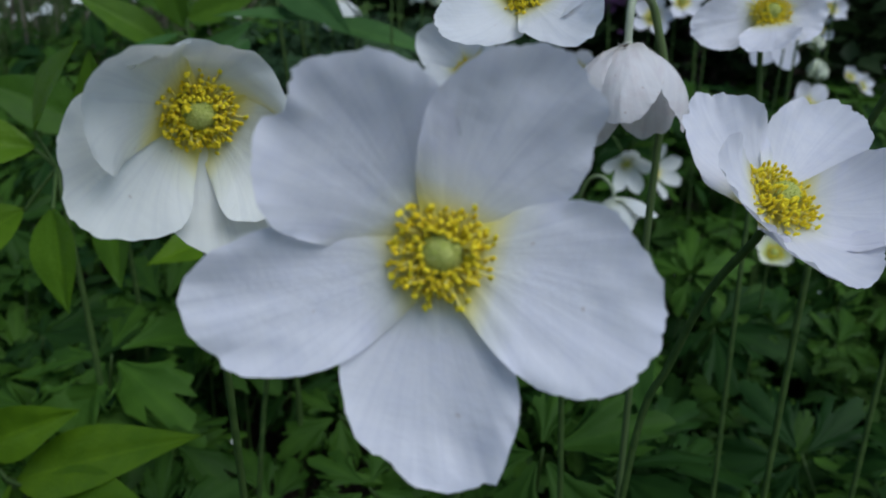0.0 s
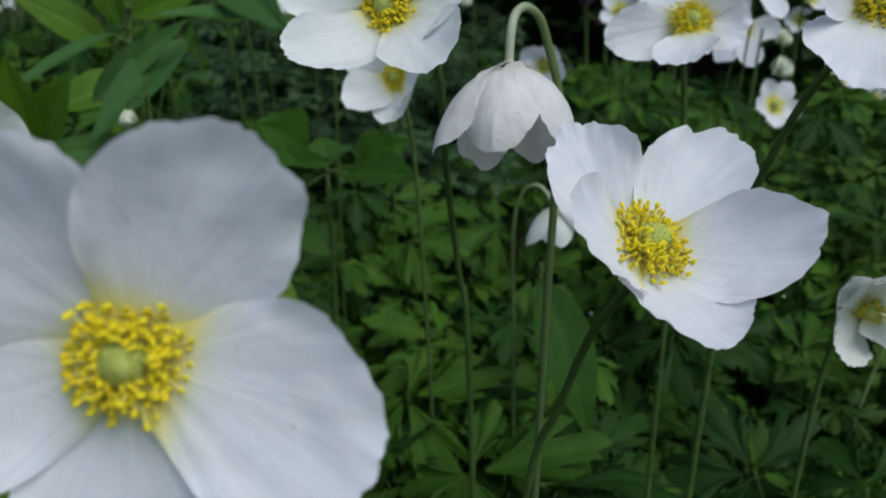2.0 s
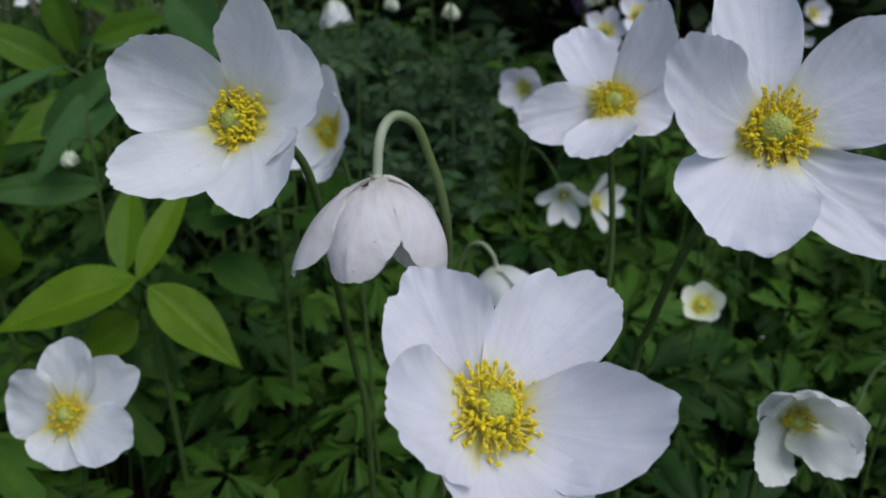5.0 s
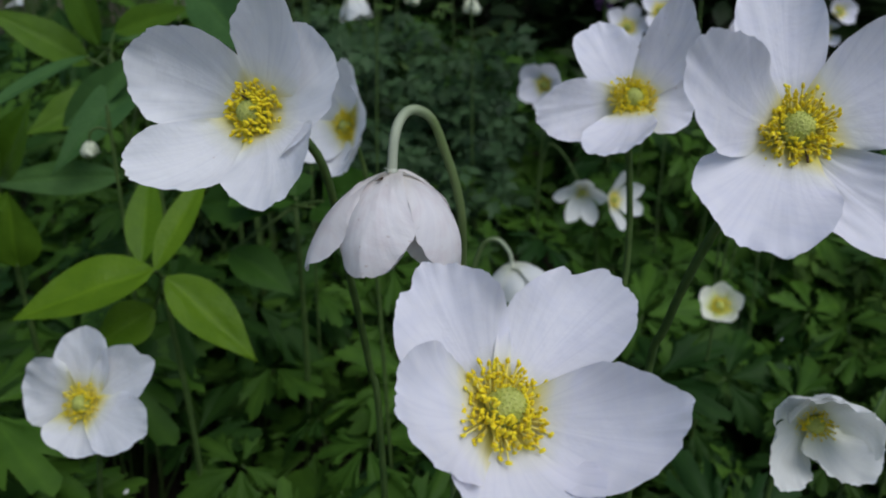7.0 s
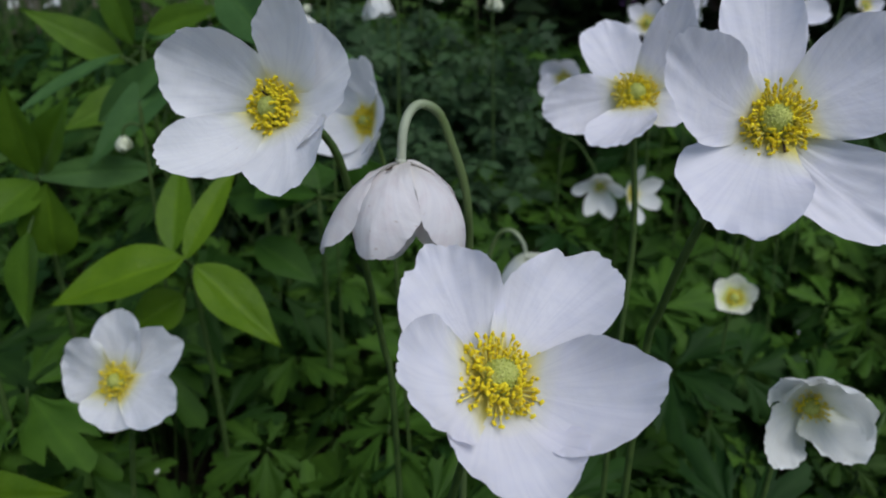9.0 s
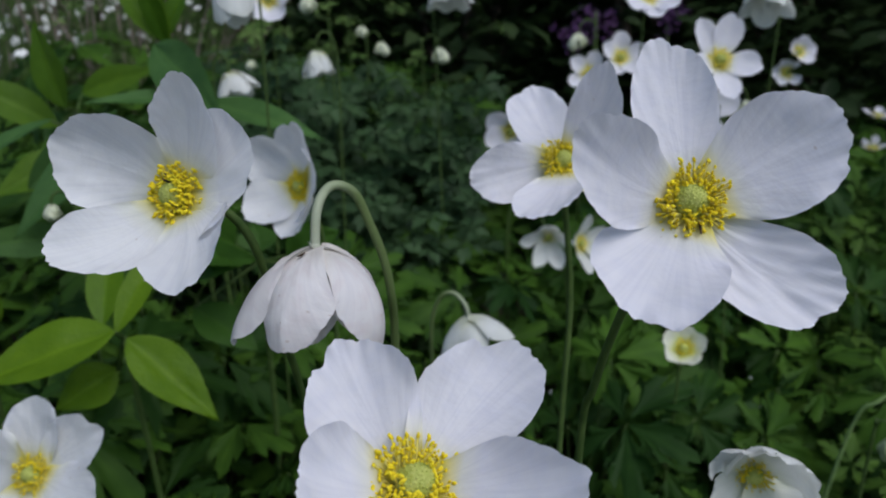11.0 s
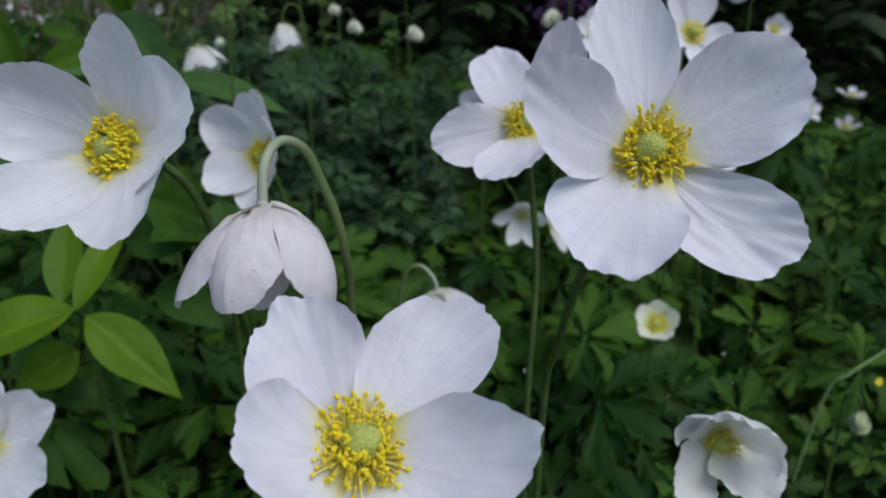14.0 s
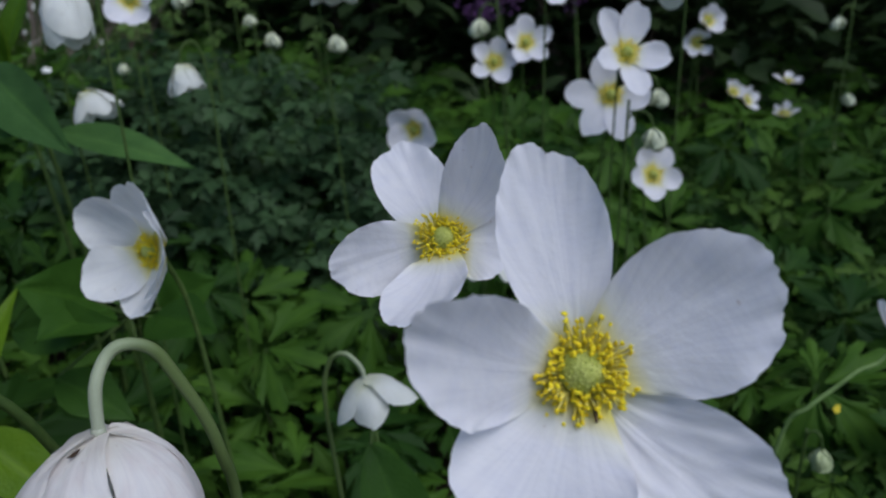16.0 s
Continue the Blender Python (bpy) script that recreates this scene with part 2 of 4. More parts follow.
def tube_data(path, radii, sides=8):
    """Verts and faces of a tube along a smooth path through the given places."""
    p = [Vector(q) for q in path]
    pts, rad = [], []
    for i in range(len(p) - 1):
        a, b, c, d = p[max(i - 1, 0)], p[i], p[i + 1], p[min(i + 2, len(p) - 1)]
        for k in range(5):
            f = k / 5
            pts.append(0.5 * ((2 * b) + (c - a) * f + (2 * a - 5 * b + 4 * c - d) * f * f + (3 * b - a - 3 * c + d) * f ** 3))
            rad.append(radii[i] * (1 - f) + radii[i + 1] * f)
    pts.append(p[-1])
    rad.append(radii[-1])
    verts, faces = [], []
    side = Vector((1, 0.13, 0.07))
    for i, q in enumerate(pts):
        d = (pts[min(i + 1, len(pts) - 1)] - pts[max(i - 1, 0)]).normalized()
        side = (side - d * side.dot(d)).normalized()
        up = d.cross(side)
        for k in range(sides):
            a = 2 * math.pi * k / sides
            verts.append(q + (side * math.cos(a) + up * math.sin(a)) * rad[i])
    for i in range(len(pts) - 1):
        for k in range(sides):
            k2 = (k + 1) % sides
            faces.append((i * sides + k, i * sides + k2, (i + 1) * sides + k2, (i + 1) * sides + k))
    faces.append(tuple(range(sides))[::-1])
    faces.append(tuple((len(pts) - 1) * sides + k for k in range(sides)))
    return verts, faces


def blob_data(rx, ry, rz, rings=5, sides=8, lump=0.0, seed=0.0):
    verts, faces = [Vector((0, 0, -rz))], []
    for i in range(1, rings):
        a = -math.pi / 2 + math.pi * i / rings
        for k in range(sides):
            b = 2 * math.pi * k / sides
            v = Vector((math.cos(a) * math.cos(b), math.cos(a) * math.sin(b), math.sin(a)))
            f = 1 + lump * noise.noise(v * 2.3 + Vector((seed, seed, 0)))
            verts.append(Vector((v.x * rx, v.y * ry, v.z * rz)) * f)
    verts.append(Vector((0, 0, rz)))
    for k in range(sides):
        k2 = (k + 1) % sides
        faces.append((0, 1 + k2, 1 + k))
        for i in range(rings - 2):
            o = 1 + i * sides
            faces.append((o + k, o + k2, o + sides + k2, o + sides + k))
        o = 1 + (rings - 2) * sides
        faces.append((o + k, o + k2, len(verts) - 1))
    return verts, faces


def joined(chunks):
    verts, faces, slots = [], [], []
    for v, f, s in chunks:
        o = len(verts)
        verts += v
        faces += [tuple(i + o for i in q) for q in f]
        slots += [s] * len(f)
    return verts, faces, slots


def petal_mesh(length, width, rise, cup, bend, seed, ragged, notch, mat, fine=True, roll=0.0, skew=0.0, claw=0.30, crimp=1.0, crease=0.0):
    """A petal that grows along y and rises towards z: its veins fan out from the claw to a ragged rim; hollow across, rippled and pleated."""
    nr, nf = (36, 72) if fine else (9, 16)
    e, verts, uvs, faces = radians(rise), [], [], []
    steps, y, z, line = 60, 0.0, 0.0, [(0.0, 0.0)]
    for i in range(steps):
        a = e + bend * (0.5 - (i + 0.5) / steps)
        y, z = y + math.cos(a) * length / steps, z + math.sin(a) * length / steps
        line.append((y, z))
    grow = length / math.hypot(y, z)
    turn = Matrix.Rotation(radians(roll), 3, Vector((0, math.cos(e), math.sin(e))))
    cut = 0.22 * math.sin(seed * 3)
    for k in range(nf + 1):
        f = 2 * k / nf - 1
        sm = math.cos(f * math.pi / 2)
        if sm < 0.56:
            w = claw + (1 - claw) * math.sin(math.pi / 2 * sm / 0.56) ** 1.1
        else:
            w = max(1 - ((sm - 0.56) / 0.44) ** 2.1, 0) ** 0.56
        xm = math.copysign(width / 2 * w, f)
        rag = ragged * (0.42 * noise.noise(Vector((f * 2.7, seed * 2.2, 1.7))) + 0.15 * noise.noise(Vector((f * 8, seed, 4.7))) * (0.4 + abs(noise.noise(Vector((f * 2, seed, 0.3)))) * 2.4) + 0.10 * noise.noise(Vector((f * 23, seed, 8.7))) + 0.08 * noise.noise(Vector((f * 41, seed, 2.7))))
        rag -= notch * math.exp(-((f - cut) / 0.10) ** 2) + ragged * 0.04
        for i in range(nr + 1):
            p = i / nr
            q = p * (1 + rag * p ** 4)
            s, x = min(max(q * sm, 0), 1.02), q * xm
            at = min(s, 0.9999) * steps
            n0 = int(at)
            fr = at - n0
            cy = line[n0][0] * (1 - fr) + line[n0 + 1][0] * fr
            cz = line[n0][1] * (1 - fr) + line[n0 + 1][1] * fr
            ce = e + bend * (0.5 - s)
            u = x / (width / 2)
            hollow = cup * width * u * u * min(1, s * 1.6)
            ripple = (noise.noise(Vector((u * 1.5, s * 2.6, seed))) * 0.075 + noise.noise(Vector((u * 3.4, s * 4.4, seed + 9))) * 0.030
                      + noise.noise(Vector((f * 14, s * 5, seed + 5))) * 0.020 * crimp * p ** 6) * width * (0.3 + 0.7 * p ** 3) * p
            pleat = width * p * (1 - 0.6 * p) * (0.018 * noise.noise(Vector((f * 5, p * 0.8, seed))) + 0.0025 * noise.noise(Vector((f * 19, p, seed))))
            fold = crease * width * 0.045 * p * noise.noise(Vector((f * 8 + s * 3, s * 4, seed + 3)))
            h = hollow + ripple + pleat + fold
            verts.append(turn @ Vector((x + skew * length * s * s, cy * grow - h * math.sin(ce), cz * grow + h * math.cos(ce))))
            uvs.append((f * 0.014, s * length))
    for k in range(nf):
        for i in range(nr):
            a = k * (nr + 1) + i
            faces.append((a, a + nr + 1, a + nr + 2, a + 1))
    return mesh_of("petal", verts, faces, [mat], uvs=uvs)


def stamen_data(length, lean, sway, seed, stout=1.0):
    """A thin filament that ends in a two-lobed anther; stands along z, leaning along y."""
    tip = Vector((sway * length, math.sin(lean) * length, math.cos(lean) * length))
    mid = tip * 0.5 + Vector((0, -0.08 * length, 0.05 * length))
    v, f = [], []
    for i, (q, r) in enumerate(((Vector((0, 0, 0)), 0.00032), (mid, 0.00025), (tip, 0.00019))):
        for k in range(4):
            a = math.pi / 2 * k
            v.append(q + Vector((math.cos(a) * r, math.sin(a) * r, 0)))
    for i in range(2):
        for k in range(4):
            f.append((i * 4 + k, i * 4 + (k + 1) % 4, i * 4 + 4 + (k + 1) % 4, i * 4 + 4 + k))
    chunks = [(v, f, 1)]
    turn = Euler((-0.6 * lean + seed * 2.1 % 0.9 - 0.45, seed * 3.7 % 1.0 - 0.5, seed * 5.3)).to_matrix()
    for sx in (-1, 1):
        bv, bf = blob_data(0.00023 * stout, 0.00034 * stout, 0.00080 * stout, 4, 5)
        chunks.append(([tip + turn @ (q + Vector((sx * 0.00014 * stout, 0, 0))) for q in bv], bf, 0))
    return joined(chunks)


STAMENS = {}
for stout in (1.0, 1.2):
    STAMENS[stout] = []
    for i in range(9):
        v, f, s = stamen_data(0.0040 + 0.0008 * (i % 3), radians(8 + 25 * (i // 3)), 0.12 * ((i * 7) % 5 - 2) / 2, i * 1.37, stout)
        STAMENS[stout].append(mesh_of("stamen", v, f, [ANTHER, FILAMENT], s))


def pistil_mesh(r, h, seed, bumps=True):
    chunks = [(*blob_data(r, r, h, 8, 14, 0.08, seed), 0)]
    if bumps:
        for i in range(110):
            a = i * 2.39996
            c = 1 - i / 110 * 0.95
            ring = math.sqrt(1 - c * c)
            v = Vector((ring * math.cos(a) * r, ring * math.sin(a) * r, c * h)) * 0.98
            bv, bf = blob_data(0.00026, 0.00026, 0.0003, 3, 5)
            chunks.append(([q + v for q in bv], bf, 0))
    v, f, s = joined(chunks)
    return mesh_of("pistil", v, f, [PISTIL])


PISTILS = [pistil_mesh(0.0038, 0.0047, 1.0), pistil_mesh(0.0036, 0.0042, 4.0)]


def ground_z(x, y):
    def ease(f):
        f = min(max(f, 0), 1)
        return f * f * (3 - 2 * f)
    back = ease((y - 0.38) / 0.6) * (0.20 - 0.08 * ease((x - 0.05) / 0.45))
    left = 0.05 * ease((0.08 - x) / 0.2) * ease((y - 0.2) / 0.2)
    return 0.02 + back + left + 0.02 * noise.noise(Vector((x * 2.1, y * 2.1, 3.0)))


def stem_to_ground(start, way, foot=None, r=0.0010):
    """A stem that leaves the flower along -way and bends down to the soil."""
    start, way = Vector(start), Vector(way).normalized()
    a = start - way * 0.012 + Vector((0, 0, -0.006))
    if foot is None:
        foot = (start.x + rng.uniform(-0.02, 0.02) - way.x * 0.02, start.y + 0.02 + rng.uniform(0, 0.03))
    g = Vector((foot[0], foot[1], ground_z(*foot) - 0.005))
    b = a.lerp(g, 0.35) + Vector((rng.uniform(-0.004, 0.004), 0.004, 0))
    c = a.lerp(g, 0.7) + Vector((rng.uniform(-0.004, 0.004), 0, 0))
    return [start, a, b, c, g], [r * 0.85, r * 0.9, r, r * 1.1, r * 1.2]


def anemone(centre, axis, petals, label, path=None, cup=0.22, bend=0.35, mat=WHITE, near=True, seed=0.0, notch=0.05, ragged=0.10,
            stamens=66, pistil=0, ring=1.0, group="anemone flowers", pale=False, claw=0.30, stout=1.0, crimp=1.0, stem_mat=None):
    """An anemone: a stem, five petals, a green pistil and a ring of stamens."""
    top = thing("anemone", label, "flower", centre, group)
    m = facing(axis)
    n = Vector(axis).normalized()
    if path is None:
        path, radii = stem_to_ground(centre, n, r=0.0010 if near else 0.0008)
    else:
        path = [Vector(centre) - n * 0.0005] + [Vector(p) for p in path]
        g, way = path[-1], path[-1] - path[-2]
        drop = g.z - ground_z(g.x, g.y)
        run = Vector((way.x, way.y, 0)) * min(drop / max(-way.z, 0.004), 4.0)
        low = g + run * 0.6
        path.append(g + run * 0.33 - Vector((0, 0, drop * 0.45)))
        path.append(Vector((low.x, low.y, ground_z(low.x, low.y) - 0.005)))
        w = (1.1 if near else 0.95) if pale else 1.0 if near else 0.7
        radii = [0.0011 * w] + [0.00115 * w] * (len(path) - 2) + [0.0016 * w]
    local = [p - Vector(centre) for p in path]
    v, f = tube_data(local, radii)
    along = [(0.0, i / len(v)) for i in range(len(v))]
    part("stem", mesh_of("stem", v, f, [stem_mat or (NECK if pale else STEM)], uvs=along), top)
    cw = 0.0015 if pale else 0.0026
    cv, cf = blob_data(cw, cw, 0.0014, 5, 8)
    part("receptacle", mesh_of("receptacle", cv, cf, [PALE_STEM if pale else STEM]), top, m @ Matrix.Translation((0, 0, -0.0006)))
    for i, spec in enumerate(petals):
        az, length, rise, width = spec[:4]
        roll, skew = spec[4:6] if len(spec) > 4 else (0.0, 0.0)
        me = petal_mesh(length, width, rise, cup, spec[7] if len(spec) > 7 else bend, seed + i * 1.71, ragged, notch * (0.4 + 1.2 * ((i * 3 + int(seed * 5)) % 4) / 3) if len(spec) < 7 else spec[6], mat, near, roll, skew, claw, crimp, spec[8] if len(spec) > 8 else 0.0)
        lift = 0.0004 * ((i * 2) % 5)
        start = (0, 0.0003, lift * 0.3 - 0.0006) if pale else (0, 0.0012, lift)
        part("petal", me, top, m @ Matrix.Rotation(radians(az - 90), 4, "Z") @ Matrix.Translation(start))
    part("pistil", PISTILS[pistil], top, m @ Matrix.Translation((0, 0, 0.0048 if pale else 0.0022)) @ Matrix.Scale(ring, 4), "granular green pistil")
    r2 = random.Random(int(seed * 100) + 3)
    if near:
        for i in range(stamens):
            layer = (0, 1, 0, 2, 1, 0, 1, 2)[i % 8]
            me = STAMENS[stout][layer * 3 + r2.randrange(3)]
            a = i * 2.39996 + r2.uniform(-0.15, 0.15)
            base = 0.0033 + 0.0004 * layer
            part("stamen", me, top, m @ Matrix.Rotation(a, 4, "Z") @ Matrix.Translation((0, base * ring, 0.0006)) @ Matrix.Rotation(r2.uniform(-0.34, 0.22), 4, "X") @ Matrix.Rotation(r2.uniform(-0.25, 0.25), 4, "Y") @ Matrix.Scale(ring * r2.uniform(0.72, 1.02 + 0.24 * r2.random() ** 3), 4))
    else:
        chunks = []
        for i in range(stamens // 2):
            v, f, s = stamen_data(0.0040 + 0.0008 * (i % 3), radians(20 + 21 * (i % 3)), 0, i * 1.37)
            mm = m @ Matrix.Rotation(i * 2.39996, 4, "Z") @ Matrix.Translation((0, 0.0026, 0.0006)) @ Matrix.Scale(ring * 1.1, 4)
            v = [mm @ q for q in v]
            chunks.append((v, [q for q in f[:8]], 1))
            chunks.append((v, [q for q in f[8:]], 0))
        v, f, s = joined(chunks)
        tagged(part("stamen_ring", mesh_of("stamen_ring", v, f, [ANTHER, FILAMENT], s), top), kind="stuff")
    return top


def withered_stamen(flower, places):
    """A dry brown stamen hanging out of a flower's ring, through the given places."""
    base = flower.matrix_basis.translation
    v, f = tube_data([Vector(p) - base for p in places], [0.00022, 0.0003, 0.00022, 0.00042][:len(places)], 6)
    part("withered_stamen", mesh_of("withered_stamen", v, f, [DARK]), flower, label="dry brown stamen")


def ring_of(n, length, rise, width, turn=0.0, vary=0.1, seed=1):
    r2 = random.Random(seed)
    return [(turn + 360 * i / n + r2.uniform(-9, 9), length * r2.uniform(1 - vary, 1 + vary), rise + r2.uniform(-8, 8), width * r2.uniform(0.92, 1.08)) for i in range(n)]


def nodding_bud(place, size, label, lean=0.0, mat=BUD, hook=1.0, foot=None):
    """A closed hanging bud on a hooked stem."""
    top = thing("anemone_bud", label, "flower bud", place, "anemone buds")
    v, f = blob_data(size * 0.72, size * 0.72, size, 8, 12, 0.12, place[0] * 50)
    v = [Vector((q.x * (1 - 0.25 * q.z / size), q.y * (1 - 0.25 * q.z / size), q.z - size)) for q in v]
    part("bud", mesh_of("bud", v, f, [mat]), top, pose(0, 0, 0, 8, lean * 20, 0))
    for i in range(4):
        me = petal_mesh(size * 1.75, size * 1.2, 78, 0.35, 1.0, i * 1.3 + place[0] * 9, 0.05, 0.02, mat, False)
        part("petal", me, top, pose(0, 0, 0.0006, 180, lean * 20, 90 * i + 20))
    h = size * 1.1 * hook
    g = foot or (place[0] + lean * 0.02 + rng.uniform(-0.015, 0.015), place[1] + rng.uniform(0.0, 0.03))
    path = [Vector((0, 0, -0.001)), Vector((lean * h * 0.2, 0, h * 0.9)), Vector((lean * h * 0.9, 0.002, h * 1.35)), Vector((lean * h * 1.7, 0.004, h * 0.8)),
            Vector((lean * h * 1.9, 0.005, -h * 1.5)), Vector((g[0] - place[0], g[1] - place[1], ground_z(*g) - place[2] - 0.005))]
    v, f = tube_data(path, [0.0007, 0.0008, 0.0008, 0.0009, 0.001, 0.0012], 6)
    part("stem", mesh_of("stem", v, f, [STEM]), top)
    return top


def blade_mesh(length, width, droop, fold, mat, seed=0.0, point=1.4, stalk=0.0):
    """A plain pointed leaf along y with a midrib, hollow across and drooping to its tip."""
    nv, nu = 16, 8
    verts, uvs, faces = [], [], []
    for i in range(nv + 1):
        s = i / nv
        w = width / 2 * (math.sin(math.pi * min(s, 1) ** 0.85) ** 0.85 if 0 < s < 1 else 0) * (1 - 0.25 * s ** point) * (1 - 0.4 * s ** 4)
        w = max(w, 0.0006 * (1 - s))
        for k in range(nu + 1):
            u = 2 * k / nu - 1
            x = u * w
            z = -droop * length * s * s + fold * abs(x) + 0.035 * width * noise.noise(Vector((u * 1.5, s * 4, seed)))
            z += 0.012 * width * math.cos((s - 0.35 * abs(u) * 0.5) * 2 * math.pi / 0.12) * abs(u) * (1 - abs(u))
            z -= 0.02 * width * max(0, 1 - abs(u) * 4)
            verts.append((x, s * length, z))
            uvs.append((u, s))
    for i in range(nv):
        for k in range(nu):
            a = i * (nu + 1) + k
            faces.append((a, a + 1, a + nu + 2, a + nu + 1))
    return mesh_of("leaf", verts, faces, [mat], uvs=uvs)


def blade_pose(base, tip, roll=0.0):
    b, t = Vector(base), Vector(tip)
    y = (t - b).normalized()
    up = Vector((0.0, -0.8, 0.6))
    x = y.cross(up).normalized()
    z = x.cross(y)
    return Matrix((x, y, z)).transposed().to_4x4() @ Matrix.Rotation(roll, 4, "Y"), (t - b).length


def plain_leaf(seed, size=1.0):
    """Verts and faces of a simpler cut palmate leaf, for the far cover."""
    r2 = random.Random(seed)
    verts, faces = [], []
    for a, ln in ((-128, 0.62), (-62, 0.9), (0, 1.0), (60, 0.9), (126, 0.62)):
        a = radians(a + r2.uniform(-9, 9))
        ln *= r2.uniform(0.9, 1.08)
        d, c = Vector((math.sin(a), math.cos(a), 0)), Vector((math.cos(a), -math.sin(a), 0))
        shape = ((0.0, 0.012, 0), (0.25, 0.05, 0), (0.42, 0.30, 0.14), (0.47, 0.19, 0.02), (0.64, 0.29, 0.12), (0.69, 0.15, 0.02), (1.0, 0.012, 0.0))
        o, sag = len(verts), r2.uniform(0.10, 0.32)
        for s, w, fw in shape:
            mid = d * s * ln
            mid.z = -sag * s * s * ln + 0.05
            for sd in (-1, 1):
                w2 = w * ln * r2.uniform(0.82, 1.15)
                q = mid + c * sd * w2 + d * fw * ln * r2.uniform(0.7, 1.2)
                q.z += 0.28 * w2 - sag * fw * s
                verts.append(q * size)
            verts.append(mid * size)
        for i in range(len(shape) - 1):
            b, t = o + i * 3, o + i * 3 + 3
            faces.append((b, b + 2, t + 2, t))
            faces.append((b + 2, b + 1, t + 1, t + 2))
    return verts, faces


def lobed_leaf(seed, size=1.0):
    """Verts, faces and rib distances of an anemone leaf in the xy plane, its stalk at the origin: five wedge-shaped lobes, cut at their ends into toothed fingers."""
    r2 = random.Random(seed)
    verts, faces, ribs = [], [], []
    NV, NR = 20, 4
    for a, ln, spread in ((-130, 0.66, 32), (-64, 0.92, 36), (0, 1.0, 36), (64, 0.92, 36), (130, 0.66, 32)):
        a = radians(a + r2.uniform(-9, 9))
        ln *= r2.uniform(0.88, 1.08)
        sag, fold, lift, twist = r2.uniform(0.10, 0.50), r2.uniform(0.10, 0.55), 0.05 + r2.uniform(-0.03, 0.05), r2.uniform(-0.25, 0.25)
        cleft = r2.uniform(0.14, 0.26)
        o = len(verts)
        for k in range(NV + 1):
            v = 2 * k / NV - 1
            # five fingers, the middle one longest, each with small teeth
            reach = 1 - 0.46 * abs(v) ** 1.4
            for c, deep in ((-0.3, 1.0), (0.3, 1.0), (-0.7, 0.75), (0.7, 0.75)):
                reach -= deep * cleft * max(0, 1 - abs(v - c) / 0.12)
            reach -= 0.085 * (k % 2) * (abs(v) > 0.1) * r2.uniform(0.5, 1.3)
            if abs(v) > 0.95:
                reach -= 0.16
            turn = radians(spread * v * (1.0 + 0.12 * r2.uniform(-1, 1)))
            for i in range(NR + 1):
                p = i / NR
                q = (0.10 + 0.90 * p) * (1 - (1 - reach) * p ** 2.2) * ln
                wide = 0.28 + 0.72 * min(1, p * 1.35)
                x, y = math.sin(turn * wide) * q, math.cos(turn * wide) * q
                z = lift + fold * abs(x) - sag * (x * x + y * y) + twist * x * p + 0.03 * math.cos(v * 8.4) * p
                verts.append(Vector((x * math.cos(a) + y * math.sin(a), y * math.cos(a) - x * math.sin(a), z)) * size)
                ribs.append(abs(v))
        for k in range(NV):
            for i in range(NR):
                b = o + k * (NR + 1) + i
                faces.append((b, b + NR + 1, b + NR + 2, b + 1))
    return verts, faces, ribs


# ---- ground ----
gx = sorted({round(-60 + 6 * i, 3) for i in range(21)} | {round(-1.2 + 0.06 * i, 3) for i in range(51)})
gy = sorted({round(-60 + 6 * i, 3) for i in range(21)} | {round(-0.6 + 0.06 * i, 3) for i in range(60)})
gv = [(x, y, ground_z(x, y) + 0.006 * noise.noise(Vector((x * 19, y * 19, 0)))) for y in gy for x in gx]
gf = [(j * len(gx) + i, j * len(gx) + i + 1, (j + 1) * len(gx) + i + 1, (j + 1) * len(gx) + i) for j in range(len(gy) - 1) for i in range(len(gx) - 1)]
tagged(new("ground", mesh_of("ground", gv, gf, [SOIL])), "dark bare garden soil under the plants", "ground", kind="structure")


# ---- the white anemones close by ----
A = dict(centre=(0.004, 0.0999, 0.4231), axis=(0.0, -0.97, 0.22), petals=[(128, 0.031, 22.0, 0.0284, -4.5, -0.046, 0.10), (59.6, 0.0302, 15.1, 0.0244, 18.7, 0.05), (342.5, 0.0309, 6.5, 0.0257, -7.7, 0.054), (258.9, 0.0309, 5.3, 0.0256, 4.9, -0.18, -0.07), (198.3, 0.0344, 7.1, 0.0212, -0.4, 0.055)])
B = dict(centre=(-0.0418, 0.1405, 0.4386), axis=(0.45, -0.87, -0.15), petals=[(206, 0.0296, 25.4, 0.0270, 20, -0.10), (283, 0.0287, 26.8, 0.0235, 0.6, -0.003), (156, 0.0245, 35, 0.0262, -8, 0.03), (64.9, 0.0153, 31.4, 0.0309, -1.0, 0.028), (326, 0.0261, 28, 0.0252)])
C = dict(centre=(0.0837, 0.1772, 0.411), axis=(0.33, -0.55, 0.74), petals=[(106.8, 0.0335, 8.6, 0.0243, -21.6, 0.081), (37.1, 0.0372, 22.1, 0.0236, -4.9, 0.077, 0.08), (312, 0.0335, 33, 0.0250, 32.0, -0.19), (254, 0.0288, 17.2, 0.0280, 5.9, -0.06), (185, 0.0258, 20, 0.0262, -14.2, 0.27)])
D = dict(centre=(0.0264, 0.2205, 0.4618), axis=(-0.35, -0.87, 0.3), petals=[(155.5, 0.0322, 29.1, 0.0243, -7.9, -0.045), (59.3, 0.03, 24.6, 0.0187, 18.3, -0.134), (14, 0.0240, 9, 0.0290, -8, -0.16), (325.7, 0.0362, 34.1, 0.0225, -22.8, 0.05), (253.1, 0.0306, 40.0, 0.0196, -25.8, 0.29)])
